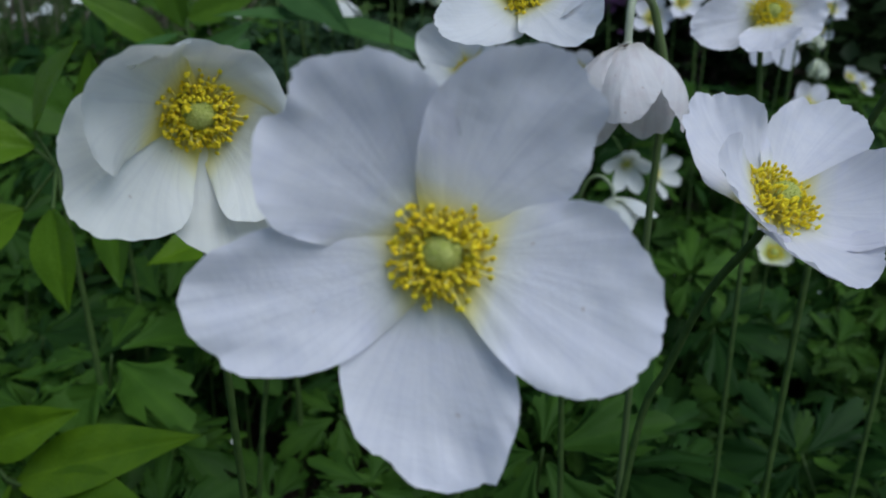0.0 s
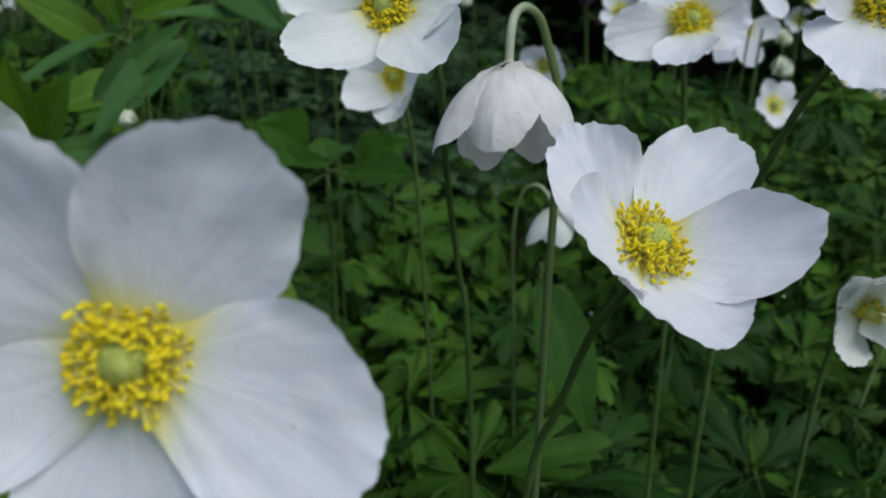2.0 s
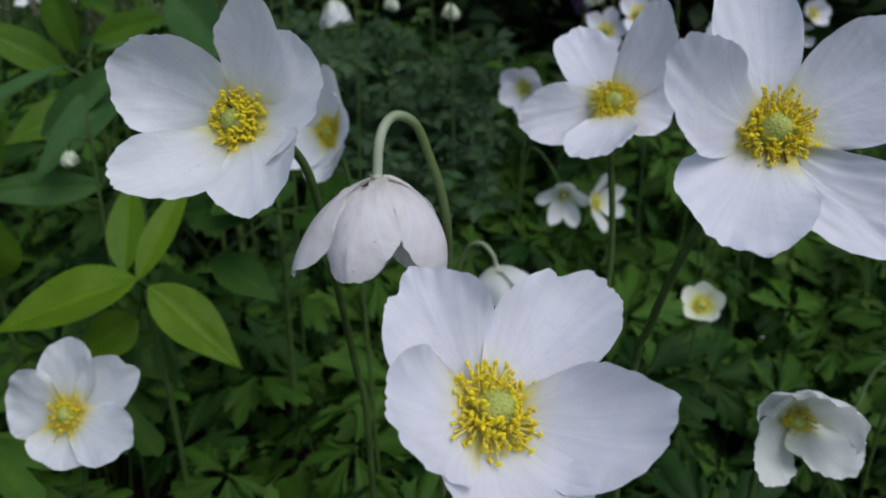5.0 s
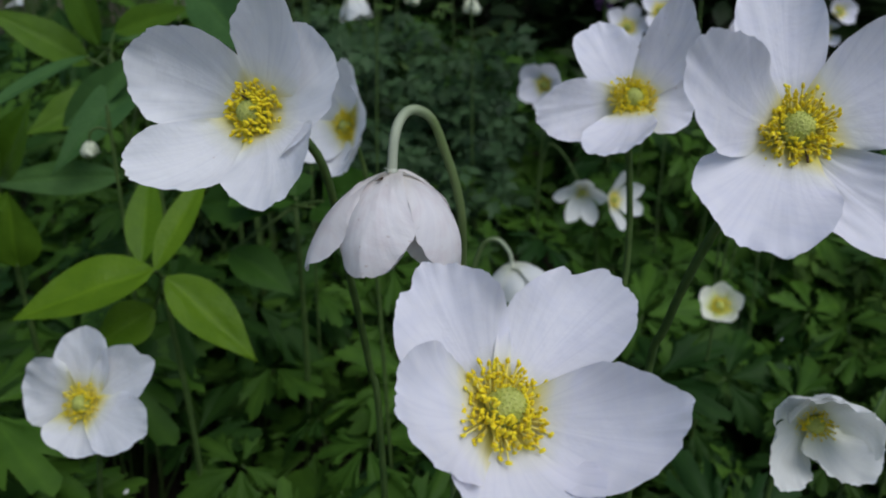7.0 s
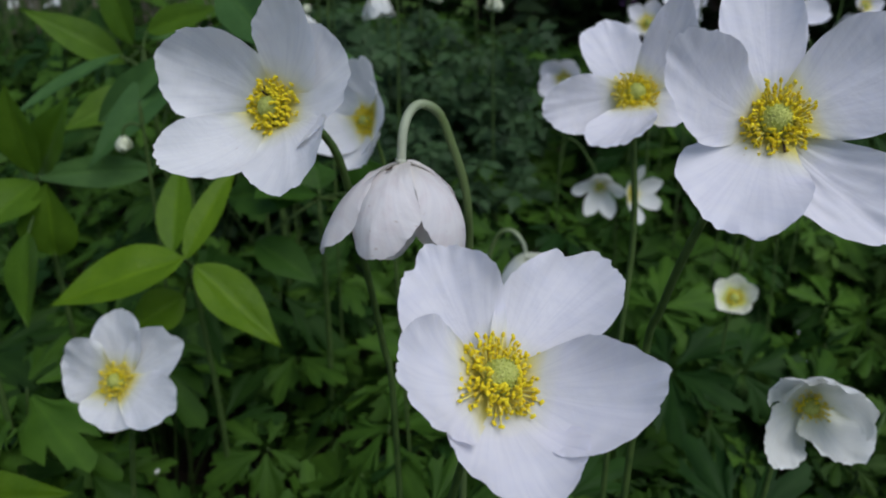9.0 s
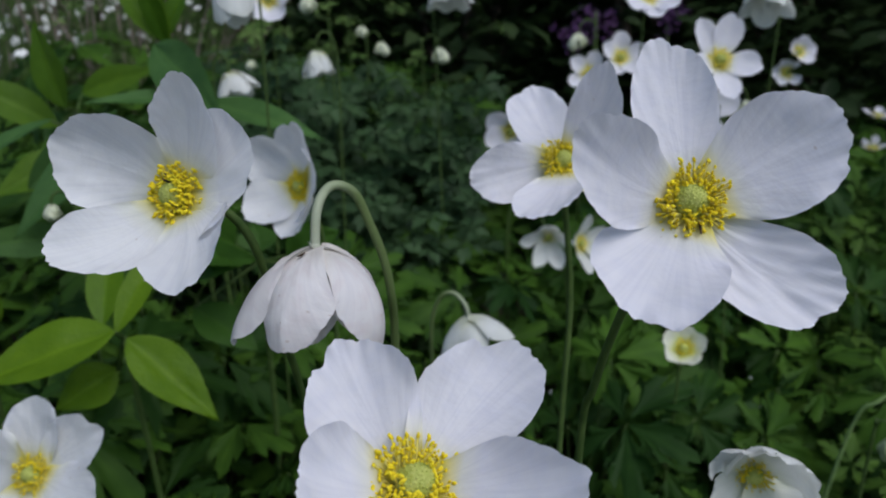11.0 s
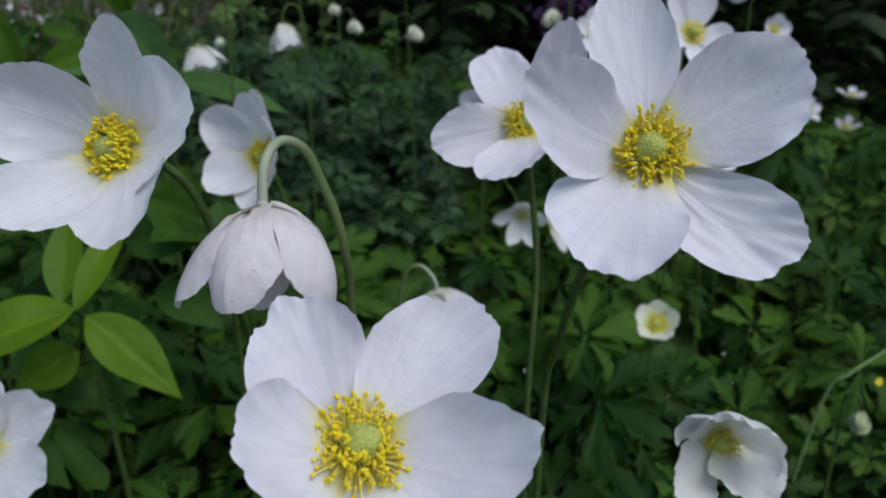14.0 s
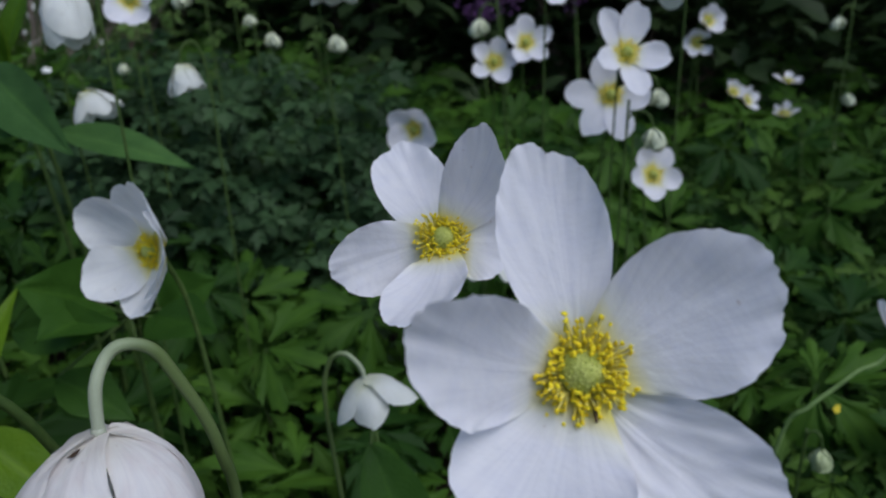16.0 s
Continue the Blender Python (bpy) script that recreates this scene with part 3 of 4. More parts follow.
E = dict(centre=(0.0166, 0.3855, 0.431), axis=(-0.4, -0.85, 0.25), petals=[(143, 0.0325, 32, 0.0238), (72, 0.0335, 38, 0.0225, 0, -0.05), (358, 0.0300, 44, 0.0340), (292, 0.0305, 36, 0.0215), (224, 0.0285, 40, 0.0240)])
F = dict(centre=(0.057, 0.224, 0.4475), axis=(0.03, -0.12, -1), petals=[(347, 0.0318, 48, 0.0185, 0, 0, 0.02, -1.25), (291, 0.0282, 56, 0.0200, 0, 0.02, 0.03, -1.75, 0.3), (197, 0.0300, 58, 0.0186, 4, -0.03, 0.0), (62, 0.0335, 62, 0.0225), (130, 0.0325, 62, 0.0225)])
G = dict(centre=(0.1258, 0.2955, 0.4562), axis=(0.05, -0.87, 0.45), petals=[(109.7, 0.0327, -16.8, 0.0214, 2.0, 0.002), (190.7, 0.0309, 2.1, 0.0201, -16.8, -0.031), (253.3, 0.0317, 38.2, 0.0206, 21.2, 0.213), (348.7, 0.0195, 15.7, 0.023, -0.3, -0.008), (44.4, 0.0334, 38.3, 0.0188, 18.0, -0.266)])
H = dict(centre=(0.1426, 0.2055, 0.4622), axis=(-0.15, -0.87, 0.45), petals=[(182.5, 0.0358, 45.0, 0.0207, -27, 0.23), (100.3, 0.0373, -0.5, 0.0186, 1.3, 0.007), (27.2, 0.032, 17.0, 0.0249, 5.9, -0.03), (309.6, 0.0347, 6.9, 0.0213, -4, -0.157, 0.01, -0.4, 1.2), (244, 0.0310, 25, 0.0278, 11.1, -0.073, -0.17)])
I = dict(centre=(0.1849, 0.2609, 0.362), axis=(-0.2, -0.9, 0.0), petals=[(207.0, 0.0305, 60.5, 0.0175, 17.5, -0.072), (316.4, 0.0223, 51.4, 0.0234, -43.6, -0.113), (135.2, 0.0319, 48.3, 0.0154, -0.6, 0.085), (98.7, 0.0238, 47.4, 0.0195, 9.1, 0.041), (50.5, 0.0283, 51.9, 0.0242, -4.2, -0.032)])
J = dict(centre=(-0.0668, 0.2834, 0.344), axis=(-0.05, -0.85, 0.5), petals=[(91.7, 0.028, 14.2, 0.0245, -9.8, -0.004), (37.3, 0.0323, 13.9, 0.0222, 4.7, 0.028), (338.7, 0.0302, 15.0, 0.0235, -5.5, -0.052), (267.4, 0.0185, 12.5, 0.0250, -4.3, -0.094), (166.7, 0.0239, 6.1, 0.0285, -23.3, 0.068)])
K = dict(centre=(0.2284, 0.493, 0.3014), axis=(-0.1, -0.75, 0.65), petals=[(84, 0.0158, 34, 0.0142), (18, 0.0156, 34, 0.0140), (292, 0.0160, 38, 0.0144), (224, 0.0180, 38, 0.0144), (154, 0.0168, 35, 0.0142)])
M = dict(centre=(0.093, 0.388, 0.365), axis=(0.15, -0.1, -1), petals=[(345, 0.0235, 46, 0.0160), (268, 0.0230, 52, 0.0165), (200, 0.0250, 30, 0.0160), (60, 0.0240, 52, 0.0160), (128, 0.0245, 42, 0.0165)])
F3 = dict(centre=(0.2576, 0.5626, 0.4773), axis=(0.1, -0.85, 0.4), petals=[(120, 0.03, 20, 0.0174), (71, 0.0308, 20, 0.0193), (340, 0.0265, 20, 0.0191), (274, 0.0313, 19, 0.0178), (198, 0.0232, 21, 0.016)])
F4 = dict(centre=(0.2604, 0.6038, 0.4467), axis=(-0.1, -0.9, 0.3), petals=[(178, 0.0333, 19, 0.0203), (234, 0.0354, 18, 0.0201), (281, 0.0341, 19, 0.0195), (352, 0.0262, 20, 0.0199), (108, 0.0277, 20, 0.0198)])
anemone(**A, label="large white anemone wide open with a yellow stamen ring", seed=1.2, cup=0.10, bend=-0.25, ragged=0.16, notch=0.02, stamens=290, pistil=1, ring=0.83, stout=1.2,
        path=[(0.004, 0.112, 0.418), (0.006, 0.125, 0.38), (0.004, 0.135, 0.30)])
anemone(**B, label="white anemone nodding sideways with cupped petals", mat=CREAM, seed=2.6, cup=0.30, bend=-0.8, ragged=0.12, stamens=290, ring=0.86, stout=1.2,
        path=[(-0.046, 0.152, 0.443), (-0.052, 0.165, 0.425), (-0.057, 0.19, 0.361)])
anemone(**C, label="white anemone cup facing up with ragged petal tips", seed=3.9, cup=0.24, bend=-0.6, ragged=0.17, stamens=290, ring=1.12, crimp=1.8,
        path=[(0.0835, 0.184, 0.401), (0.077, 0.195, 0.383), (0.071, 0.205, 0.356), (0.063, 0.21, 0.323)])
flower_d = anemone(**D, label="white anemone half cupped on a curved green stem", mat=WARM, seed=5.1, cup=0.24, bend=-0.6, ragged=0.16, stamens=290, ring=0.87, stout=1.2,
        path=[(0.031, 0.229, 0.458), (0.038, 0.235, 0.446), (0.04, 0.25, 0.414), (0.044, 0.26, 0.376), (0.047, 0.26, 0.351)])
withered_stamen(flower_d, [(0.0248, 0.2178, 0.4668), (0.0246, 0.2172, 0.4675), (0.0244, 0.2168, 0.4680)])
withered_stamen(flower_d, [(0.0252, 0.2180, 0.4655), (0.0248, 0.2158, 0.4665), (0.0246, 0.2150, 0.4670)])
anemone(**E, label="smaller white anemone cup behind the others", mat=WARM, seed=6.4, cup=0.26, bend=-0.7, ragged=0.07, stamens=190, ring=0.85, stout=1.2,
        path=[(0.018, 0.393, 0.422), (0.022, 0.398, 0.40), (0.026, 0.40, 0.34)])
anemone(**F, label="nodding white anemone bell with a faint pink blush", seed=7.7, cup=0.32, bend=-1.75, mat=BLUSH, ragged=0.10, claw=0.30, ring=0.55, stamens=0, pale=True,
        path=[(0.0575, 0.2255, 0.456), (0.059, 0.229, 0.4605), (0.062, 0.231, 0.462), (0.066, 0.234, 0.459), (0.069, 0.236, 0.451), (0.072, 0.238, 0.441),
              (0.0735, 0.24, 0.43), (0.0735, 0.245, 0.411), (0.072, 0.25, 0.34)])
anemone(**G, label="white anemone wide open behind a larger one", seed=8.3, cup=0.18, bend=-0.4, ragged=0.13, stamens=290, ring=0.9, crimp=1.8,
        path=[(0.127, 0.303, 0.447), (0.131, 0.305, 0.404), (0.128, 0.30, 0.349)])
flower_h = anemone(**H, label="large white anemone with broad veined petals", seed=9.6, cup=0.18, bend=-0.4, ragged=0.16, notch=0.018, stamens=290, ring=0.98, crimp=1.8,
        path=[(0.141, 0.215, 0.452), (0.135, 0.225, 0.434), (0.129, 0.235, 0.405), (0.126, 0.24, 0.376)])
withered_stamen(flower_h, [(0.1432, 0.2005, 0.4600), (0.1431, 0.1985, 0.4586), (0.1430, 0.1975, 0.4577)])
anemone(**I, label="half closed white anemone cup with crinkled rims", mat=NOD, seed=10.9, cup=0.34, bend=-1.1, ragged=0.18, notch=0.10, stamens=130, ring=0.78, crimp=3.5,
        path=[(0.19, 0.272, 0.36), (0.187, 0.285, 0.33), (0.182, 0.285, 0.26)])
anemone(**J, label="flat open white anemone low among leaves", mat=WARM, seed=12.1, cup=0.14, bend=-0.3, ragged=0.07, stamens=170, ring=0.9,
        path=[(-0.067, 0.293, 0.335), (-0.078, 0.30, 0.29)])
anemone(**K, label="small cream anemone cup low among leaves", seed=13.3, cup=0.18, bend=-0.7, ragged=0.06, stamens=110, ring=0.85, mat=LOW_CREAM)
anemone(**M, label="small nodding white anemone bell", mat=NOD, seed=14.4, cup=0.34, bend=-1.2, ragged=0.06, pale=True, near=False, claw=0.5, ring=0.5, stamens=0,
        path=[(0.091, 0.388, 0.372), (0.085, 0.39, 0.377), (0.078, 0.392, 0.372), (0.074, 0.394, 0.35), (0.076, 0.40, 0.28)])

# ---- the anemones farther back ----
anemone(**F3, label="white anemone with separate rounded petals", seed=15.2, cup=0.16, bend=-0.35, ragged=0.03, stamens=80, near=False)
anemone(**F4, label="white anemone behind a taller one", seed=16.8, cup=0.14, bend=-0.35, ragged=0.03, stamens=80, near=False)
FAR = (
    ((0.201, 0.75, 0.46), (-0.1, -0.9, 0.4), 5, 0.021, 15, 0.016, "small white anemone open above dark leaves"),
    ((0.228, 0.75, 0.474), (0.1, -0.9, 0.4), 5, 0.023, 22, 0.017, "small white anemone beside another one"),
    ((0.289, 0.60, 0.39), (0.15, -0.9, 0.35), 5, 0.020, 20, 0.017, "small white anemone low under taller flowers"),
    ((0.129, 0.724, 0.413), (-0.35, -0.85, -0.1), 5, 0.027, 35, 0.022, "white anemone cup half hidden by a flower"),
    ((-0.076, 0.70, 0.528), (0.1, -0.9, 0.2), 5, 0.025, 30, 0.021, "white anemone cup high on its stem"),
    ((0.228, 0.65, 0.522), (0.0, -0.75, 0.5), 6, 0.026, 20, 0.020, "white anemone high above dark leaves"),
    ((0.586, 0.986, 0.390), (0.1, -0.25, 1.0), 5, 0.0185, 22, 0.011, "small white anemone seen from the side"),
    ((0.587, 0.99, 0.350), (-0.1, -0.35, 1.0), 5, 0.0180, 34, 0.011, "small white anemone cup seen from the side"),
    ((0.467, 0.95, 0.470), (0.3, -0.8, 0.2), 5, 0.020, 35, 0.018, "small white anemone in deep shade"),
    ((0.458, 0.95, 0.448), (-0.3, -0.8, 0.0), 5, 0.018, 30, 0.015, "small white anemone in deep shade"),
    ((0.501, 0.95, 0.388), (0.2, -0.7, 0.6), 5, 0.016, 40, 0.012, "small white anemone in deep shade"),
    ((0.517, 0.95, 0.378), (0.4, -0.7, 0.4), 5, 0.017, 35, 0.012, "small white anemone in deep shade"),
)
for i, (c, n, k, ln, rise, w, text) in enumerate(FAR):
    anemone(c, n, ring_of(k, ln, rise, w, 20 * i, 0.08, i), text, cup=0.18, bend=-0.4, near=False, seed=20 + i * 1.3, stamens=50, ring=0.85, ragged=0.04, group="far anemone flowers")
NODDING = (
    ((-0.044, 0.50, 0.536), 0.0315, 72, 0.021, (0.0, -0.1, -1.0), "closed white anemone hanging from its stem"),
    ((-0.083, 0.60, 0.474), 0.024, 52, 0.017, (0.35, -0.2, -0.9), "nodding white anemone with folded petals"),
    ((-0.013, 0.575, 0.488), 0.020, 60, 0.017, (0.15, -0.2, -1.0), "half closed nodding white anemone"),
    ((0.076, 0.70, 0.540), 0.030, 50, 0.021, (0.0, -0.3, -1.0), "nodding white anemone high on its stem"),
    ((0.316, 0.65, 0.528), 0.028, 45, 0.020, (-0.1, -0.4, -0.9), "nodding white anemone above dark leaves"),
)
for i, (c, ln, rise, w, n, text) in enumerate(NODDING):
    s = -1 if i % 2 else 1
    x, y, z = c
    hook = [(x + 0.001 * s, y, z + 0.008), (x + 0.006 * s, y + 0.002, z + 0.013), (x + 0.012 * s, y + 0.004, z + 0.007), (x + 0.014 * s, y + 0.006, z - 0.02), (x + 0.012 * s, y + 0.01, z - 0.10)]
    anemone(c, n, ring_of(5, ln, rise, w, 31 * i + 10, 0.1, i + 50), text, path=hook, cup=0.32, bend=-1.1, mat=NOD, near=False, seed=40 + i * 1.7, claw=0.5, ring=0.55, stamens=12, ragged=0.05, group="far anemone flowers")
x, y, z = (0.1537, 0.617, 0.3437)
anemone((x, y, z), (-0.05, -0.93, -0.34), [(92, 0.021, 34, 0.018), (20, 0.024, 42, 0.016), (163, 0.027, 34, 0.016), (238, 0.027, 48, 0.014), (300, 0.027, 48, 0.014)], "small nodding white anemone among leaves",
        path=[(x - 0.002, y + 0.006, z + 0.006), (x - 0.010, y + 0.008, z + 0.020), (x - 0.020, y + 0.010, z + 0.032), (x - 0.028, y + 0.014, z + 0.030), (x - 0.032, y + 0.02, z - 0.01), (x - 0.030, y + 0.03, z - 0.08)],
        cup=0.24, bend=-0.7, mat=NOD, near=False, seed=46.8, ring=0.7, stamens=60, ragged=0.05, group="far anemone flowers")
anemone((0.1791, 0.63, 0.3336), (0.70, -0.62, 0.25), [(80, 0.025, 34, 0.013), (15, 0.027, 40, 0.014), (320, 0.026, 36, 0.015), (250, 0.027, 25, 0.017), (165, 0.024, 28, 0.017)], "small white anemone turned sideways among leaves",
        cup=0.22, bend=-0.6, mat=CREAM, near=False, seed=52.1, ring=0.7, stamens=50, ragged=0.05, group="far anemone flowers")
anemone((0.386, 0.460, 0.322), (0.6, 0.3, 0.5), ring_of(5, 0.03, 35, 0.022, 10, 0.1, 91), "white anemone facing away on a long arched stem", cup=0.25, bend=-0.7, near=False, seed=61.0, pale=True, stem_mat=ARCH_STEM,
        path=[(0.3755, 0.460, 0.3085), (0.3638, 0.460, 0.304), (0.3518, 0.460, 0.2947), (0.3365, 0.460, 0.2827), (0.326, 0.466, 0.262)], group="far anemone flowers")
BUDS = (
    ((-0.008, 0.905, 0.490), 0.0080, -1), ((0.057, 0.905, 0.483), 0.0093, -1), ((-0.064, 0.80, 0.535), 0.0086, 1), ((-0.125, 0.80, 0.476), 0.0051, 1),
    ((-0.036, 0.95, 0.508), 0.0070, -1), ((0.190, 0.75, 0.496), 0.0080, 1), ((0.299, 0.62, 0.446), 0.0070, -1), ((0.592, 0.90, 0.468), 0.0074, 1),
    ((0.611, 0.90, 0.386), 0.0074, -1), ((0.279, 0.57, 0.428), 0.0080, -1), ((0.333, 0.437, 0.270), 0.0076, -0.5), ((0.631, 0.95, 0.322), 0.0058, 1), ((-0.143, 0.45, 0.409), 0.0051, 1),
)
for i, (c, size, lean) in enumerate(BUDS):
    nodding_bud(c, size, "closed greenish anemone bud on a hooked stem" if c[2] < 0.3 else "closed cream-white anemone bud on a hooked stem", lean, GREEN_BUD if c[2] < 0.3 else BUD)


# ---- broad-leaved shoots ----
def shoot(label, foot, leaves, mat, top_at=None, group="broad-leaved shoots"):
    """A leafy shoot: a stem and its plain broad leaves, each with a short stalk."""
    plant = thing("leafy_shoot", label, "plant", foot, group)
    f = Vector(foot)
    if top_at is None:
        top_at = sum((Vector(b) for b, t, w in leaves), Vector()) / len(leaves)
    head = Vector(top_at) - f
    v, fc = tube_data([Vector((0, 0, -0.005)), head * 0.5 + Vector((0.006, 0.004, 0)), head], [0.0022, 0.0019, 0.0013])
    part("stem", mesh_of("stem", v, fc, [STEM]), plant)
    for i, (b, t, w) in enumerate(leaves):
        m, ln = blade_pose(b, t, 0.35 * math.sin(i * 2.3 + f.x * 40))
        leaf = part("leaf", blade_mesh(ln * 1.03, w, 0.10, 0.25, mat, i * 1.9 + f.x * 30), plant, Matrix.Translation(Vector(b) - f) @ m)
        stalk = [leaf.matrix_basis.inverted() @ p for p in (head, (head + Vector(b) - f) / 2, Vector(b) - f + Vector((0, 0, -0.0006)))]
        v, fc = tube_data(stalk, [0.0011, 0.0009, 0.0008], 6)
        part("stalk", mesh_of("stalk", v, fc, [STEM]), leaf)
    return plant


shoot("yellow-green leafy shoot with broad pointed leaves", (-0.10, 0.43, ground_z(-0.10, 0.43)), (
    ((-0.091, 0.40, 0.353), (-0.152, 0.37, 0.34), 0.037), ((-0.085, 0.40, 0.349), (-0.036, 0.385, 0.313), 0.030), ((-0.100, 0.405, 0.354), (-0.106, 0.440, 0.399), 0.021),
    ((-0.093, 0.405, 0.350), (-0.072, 0.440, 0.402), 0.018), ((-0.103, 0.42, 0.322), (-0.13, 0.40, 0.308), 0.028)), BROAD, (-0.092, 0.41, 0.345))
shoot("blue-green shoot with long narrow leaves", (-0.15, 0.54, ground_z(-0.15, 0.54)), (
    ((-0.126, 0.51, 0.446), (-0.170, 0.45, 0.396), 0.034), ((-0.176, 0.52, 0.45), (-0.211, 0.45, 0.427), 0.016), ((-0.147, 0.49, 0.38), (-0.21, 0.45, 0.385), 0.023),
    ((-0.186, 0.50, 0.409), (-0.119, 0.48, 0.459), 0.023)), BLUE_LEAF, (-0.145, 0.525, 0.43))
shoot("tall blue-green shoot with large drooping leaves", (-0.10, 0.60, ground_z(-0.10, 0.60)), (
    ((-0.115, 0.55, 0.495), (-0.062, 0.50, 0.455), 0.036), ((-0.083, 0.55, 0.457), (-0.003, 0.52, 0.442), 0.026), ((-0.085, 0.55, 0.459), (-0.14, 0.50, 0.467), 0.016)), BLUE_LEAF, (-0.105, 0.575, 0.475))
shoot("fresh yellow-green shoot with upright leaves", (-0.125, 0.625, ground_z(-0.125, 0.625)), (
    ((-0.129, 0.60, 0.496), (-0.17, 0.62, 0.545), 0.022), ((-0.129, 0.60, 0.496), (-0.111, 0.62, 0.551), 0.019), ((-0.125, 0.60, 0.49), (-0.145, 0.60, 0.57), 0.018),
    ((-0.127, 0.60, 0.494), (-0.132, 0.57, 0.548), 0.016)), MID_LEAF, (-0.127, 0.602, 0.492))
shoot("mid-green shoot with upright pointed leaves", (-0.20, 0.60, ground_z(-0.20, 0.60)), (
    ((-0.182, 0.55, 0.454), (-0.198, 0.55, 0.51), 0.027), ((-0.195, 0.60, 0.461), (-0.14, 0.60, 0.48), 0.026), ((-0.20, 0.57, 0.44), (-0.25, 0.54, 0.48), 0.03), ((-0.19, 0.57, 0.42), (-0.23, 0.53, 0.40), 0.03)), MID_LEAF, (-0.19, 0.58, 0.45))
shoot("yellow-green shoot with soft broad leaves", (-0.19, 0.36, ground_z(-0.19, 0.36)), (
    ((-0.189, 0.35, 0.408), (-0.159, 0.33, 0.449), 0.032), ((-0.175, 0.33, 0.375), (-0.168, 0.31, 0.333), 0.027), ((-0.19, 0.35, 0.40), (-0.25, 0.33, 0.41), 0.03),
    ((-0.20, 0.35, 0.37), (-0.245, 0.33, 0.345), 0.028)), BROAD, (-0.182, 0.352, 0.39))
shoot("low yellow-green shoot with spreading broad leaves", (-0.17, 0.36, ground_z(-0.17, 0.36)), (
    ((-0.216, 0.33, 0.233), (-0.115, 0.29, 0.284), 0.036), ((-0.239, 0.34, 0.247), (-0.175, 0.31, 0.281), 0.03), ((-0.202, 0.32, 0.233), (-0.125, 0.27, 0.259), 0.034), ((-0.226, 0.33, 0.223), (-0.203, 0.28, 0.235), 0.03)), BROAD)
shoot("soft yellow-green shoot with overlapping broad leaves", (-0.205, 0.45, ground_z(-0.205, 0.45)), (
    ((-0.188, 0.43, 0.390), (-0.194, 0.42, 0.440), 0.034), ((-0.194, 0.44, 0.388), (-0.166, 0.43, 0.433), 0.030), ((-0.178, 0.42, 0.344), (-0.175, 0.415, 0.387), 0.038),
    ((-0.189, 0.43, 0.386), (-0.197, 0.39, 0.372), 0.030), ((-0.178, 0.40, 0.365), (-0.171, 0.37, 0.325), 0.028), ((-0.20, 0.43, 0.40), (-0.25, 0.41, 0.43), 0.034)), MID_LEAF, (-0.192, 0.435, 0.375))
shoot("low blue-green shoot with long narrow leaves", (-0.305, 0.49, ground_z(-0.305, 0.49)), (
    ((-0.300, 0.479, 0.216), (-0.196, 0.436, 0.249), 0.026), ((-0.298, 0.486, 0.229), (-0.220, 0.465, 0.262), 0.022)), BLUE_LEAF, (-0.302, 0.482, 0.21))
shoot("dull green shoot with large flat leaves", (-0.0547, 0.50, ground_z(-0.0547, 0.50)), (
    ((-0.0437, 0.46, 0.3827), (-0.0612, 0.43, 0.4046), 0.042), ((-0.0388, 0.46, 0.3791), (-0.0538, 0.42, 0.3853), 0.036), ((-0.0159, 0.47, 0.3727), (0.0155, 0.46, 0.3898), 0.032), ((-0.0211, 0.47, 0.3683), (0.019, 0.43, 0.3781), 0.034), ((-0.0355, 0.48, 0.3718), (-0.0401, 0.49, 0.3879), 0.026), ((-0.084, 0.452, 0.374), (-0.026, 0.43, 0.384), 0.030), ((-0.070, 0.455, 0.345), (-0.03, 0.44, 0.327), 0.028)), DULL_SHADED_LEAF, (-0.0347, 0.475, 0.3673))
shoot("single shoot with large hanging leaves, shade put into their colour", (0.095, 0.43, ground_z(0.095, 0.43)), (
    ((0.091, 0.405, 0.321), (0.118, 0.365, 0.245), 0.036), ((0.091, 0.42, 0.313), (0.10, 0.40, 0.285), 0.022)), DULL_SHADED_LEAF, (0.092, 0.42, 0.325))


# ---- cut anemone foliage ----
def leaf_tuft(seed, count):
    """A tuft of long-stalked, deeply cut leaves."""
    r2 = random.Random(seed)
    tuft = thing("anemone_foliage", "tuft of deeply cut dark green anemone leaves", "foliage", group="anemone foliage tufts")
    for i in range(count):
        a = i * 2.39996 + r2.uniform(-0.4, 0.4)
        reach, high = r2.uniform(0.015, 0.085), 0.07 + 0.12 * r2.random() ** 0.8
        end = Vector((math.cos(a) * reach, math.sin(a) * reach, high))
        size = r2.uniform(0.038, 0.062)
        lv, lf, ribs = lobed_leaf(seed * 31 + i, size)
        tilt = Euler((r2.uniform(-0.1, 0.85), r2.uniform(-0.5, 0.5), 0)).to_matrix()
        spin = Euler((0, 0, a - math.pi / 2 + r2.uniform(-0.5, 0.5))).to_matrix()
        lv = [end + tilt @ (spin @ v) for v in lv]
        tv, tf = tube_data([Vector((end.x * 0.1, end.y * 0.1, -0.005)), Vector((end.x * 0.45, end.y * 0.45, high * 0.6)), end + Vector((0, 0, 0.04 * size))], [0.0009, 0.0008, 0.0006], 5)
        v, f, s = joined([(lv, lf, 0), (tv, tf, 1)])
        part("leaf", mesh_of("leaf", v, f, [LEAF, STEM], s, [(0.0, q) for q in ribs] + [(0.0, 1.0)] * len(tv)), tuft)
    return tuft


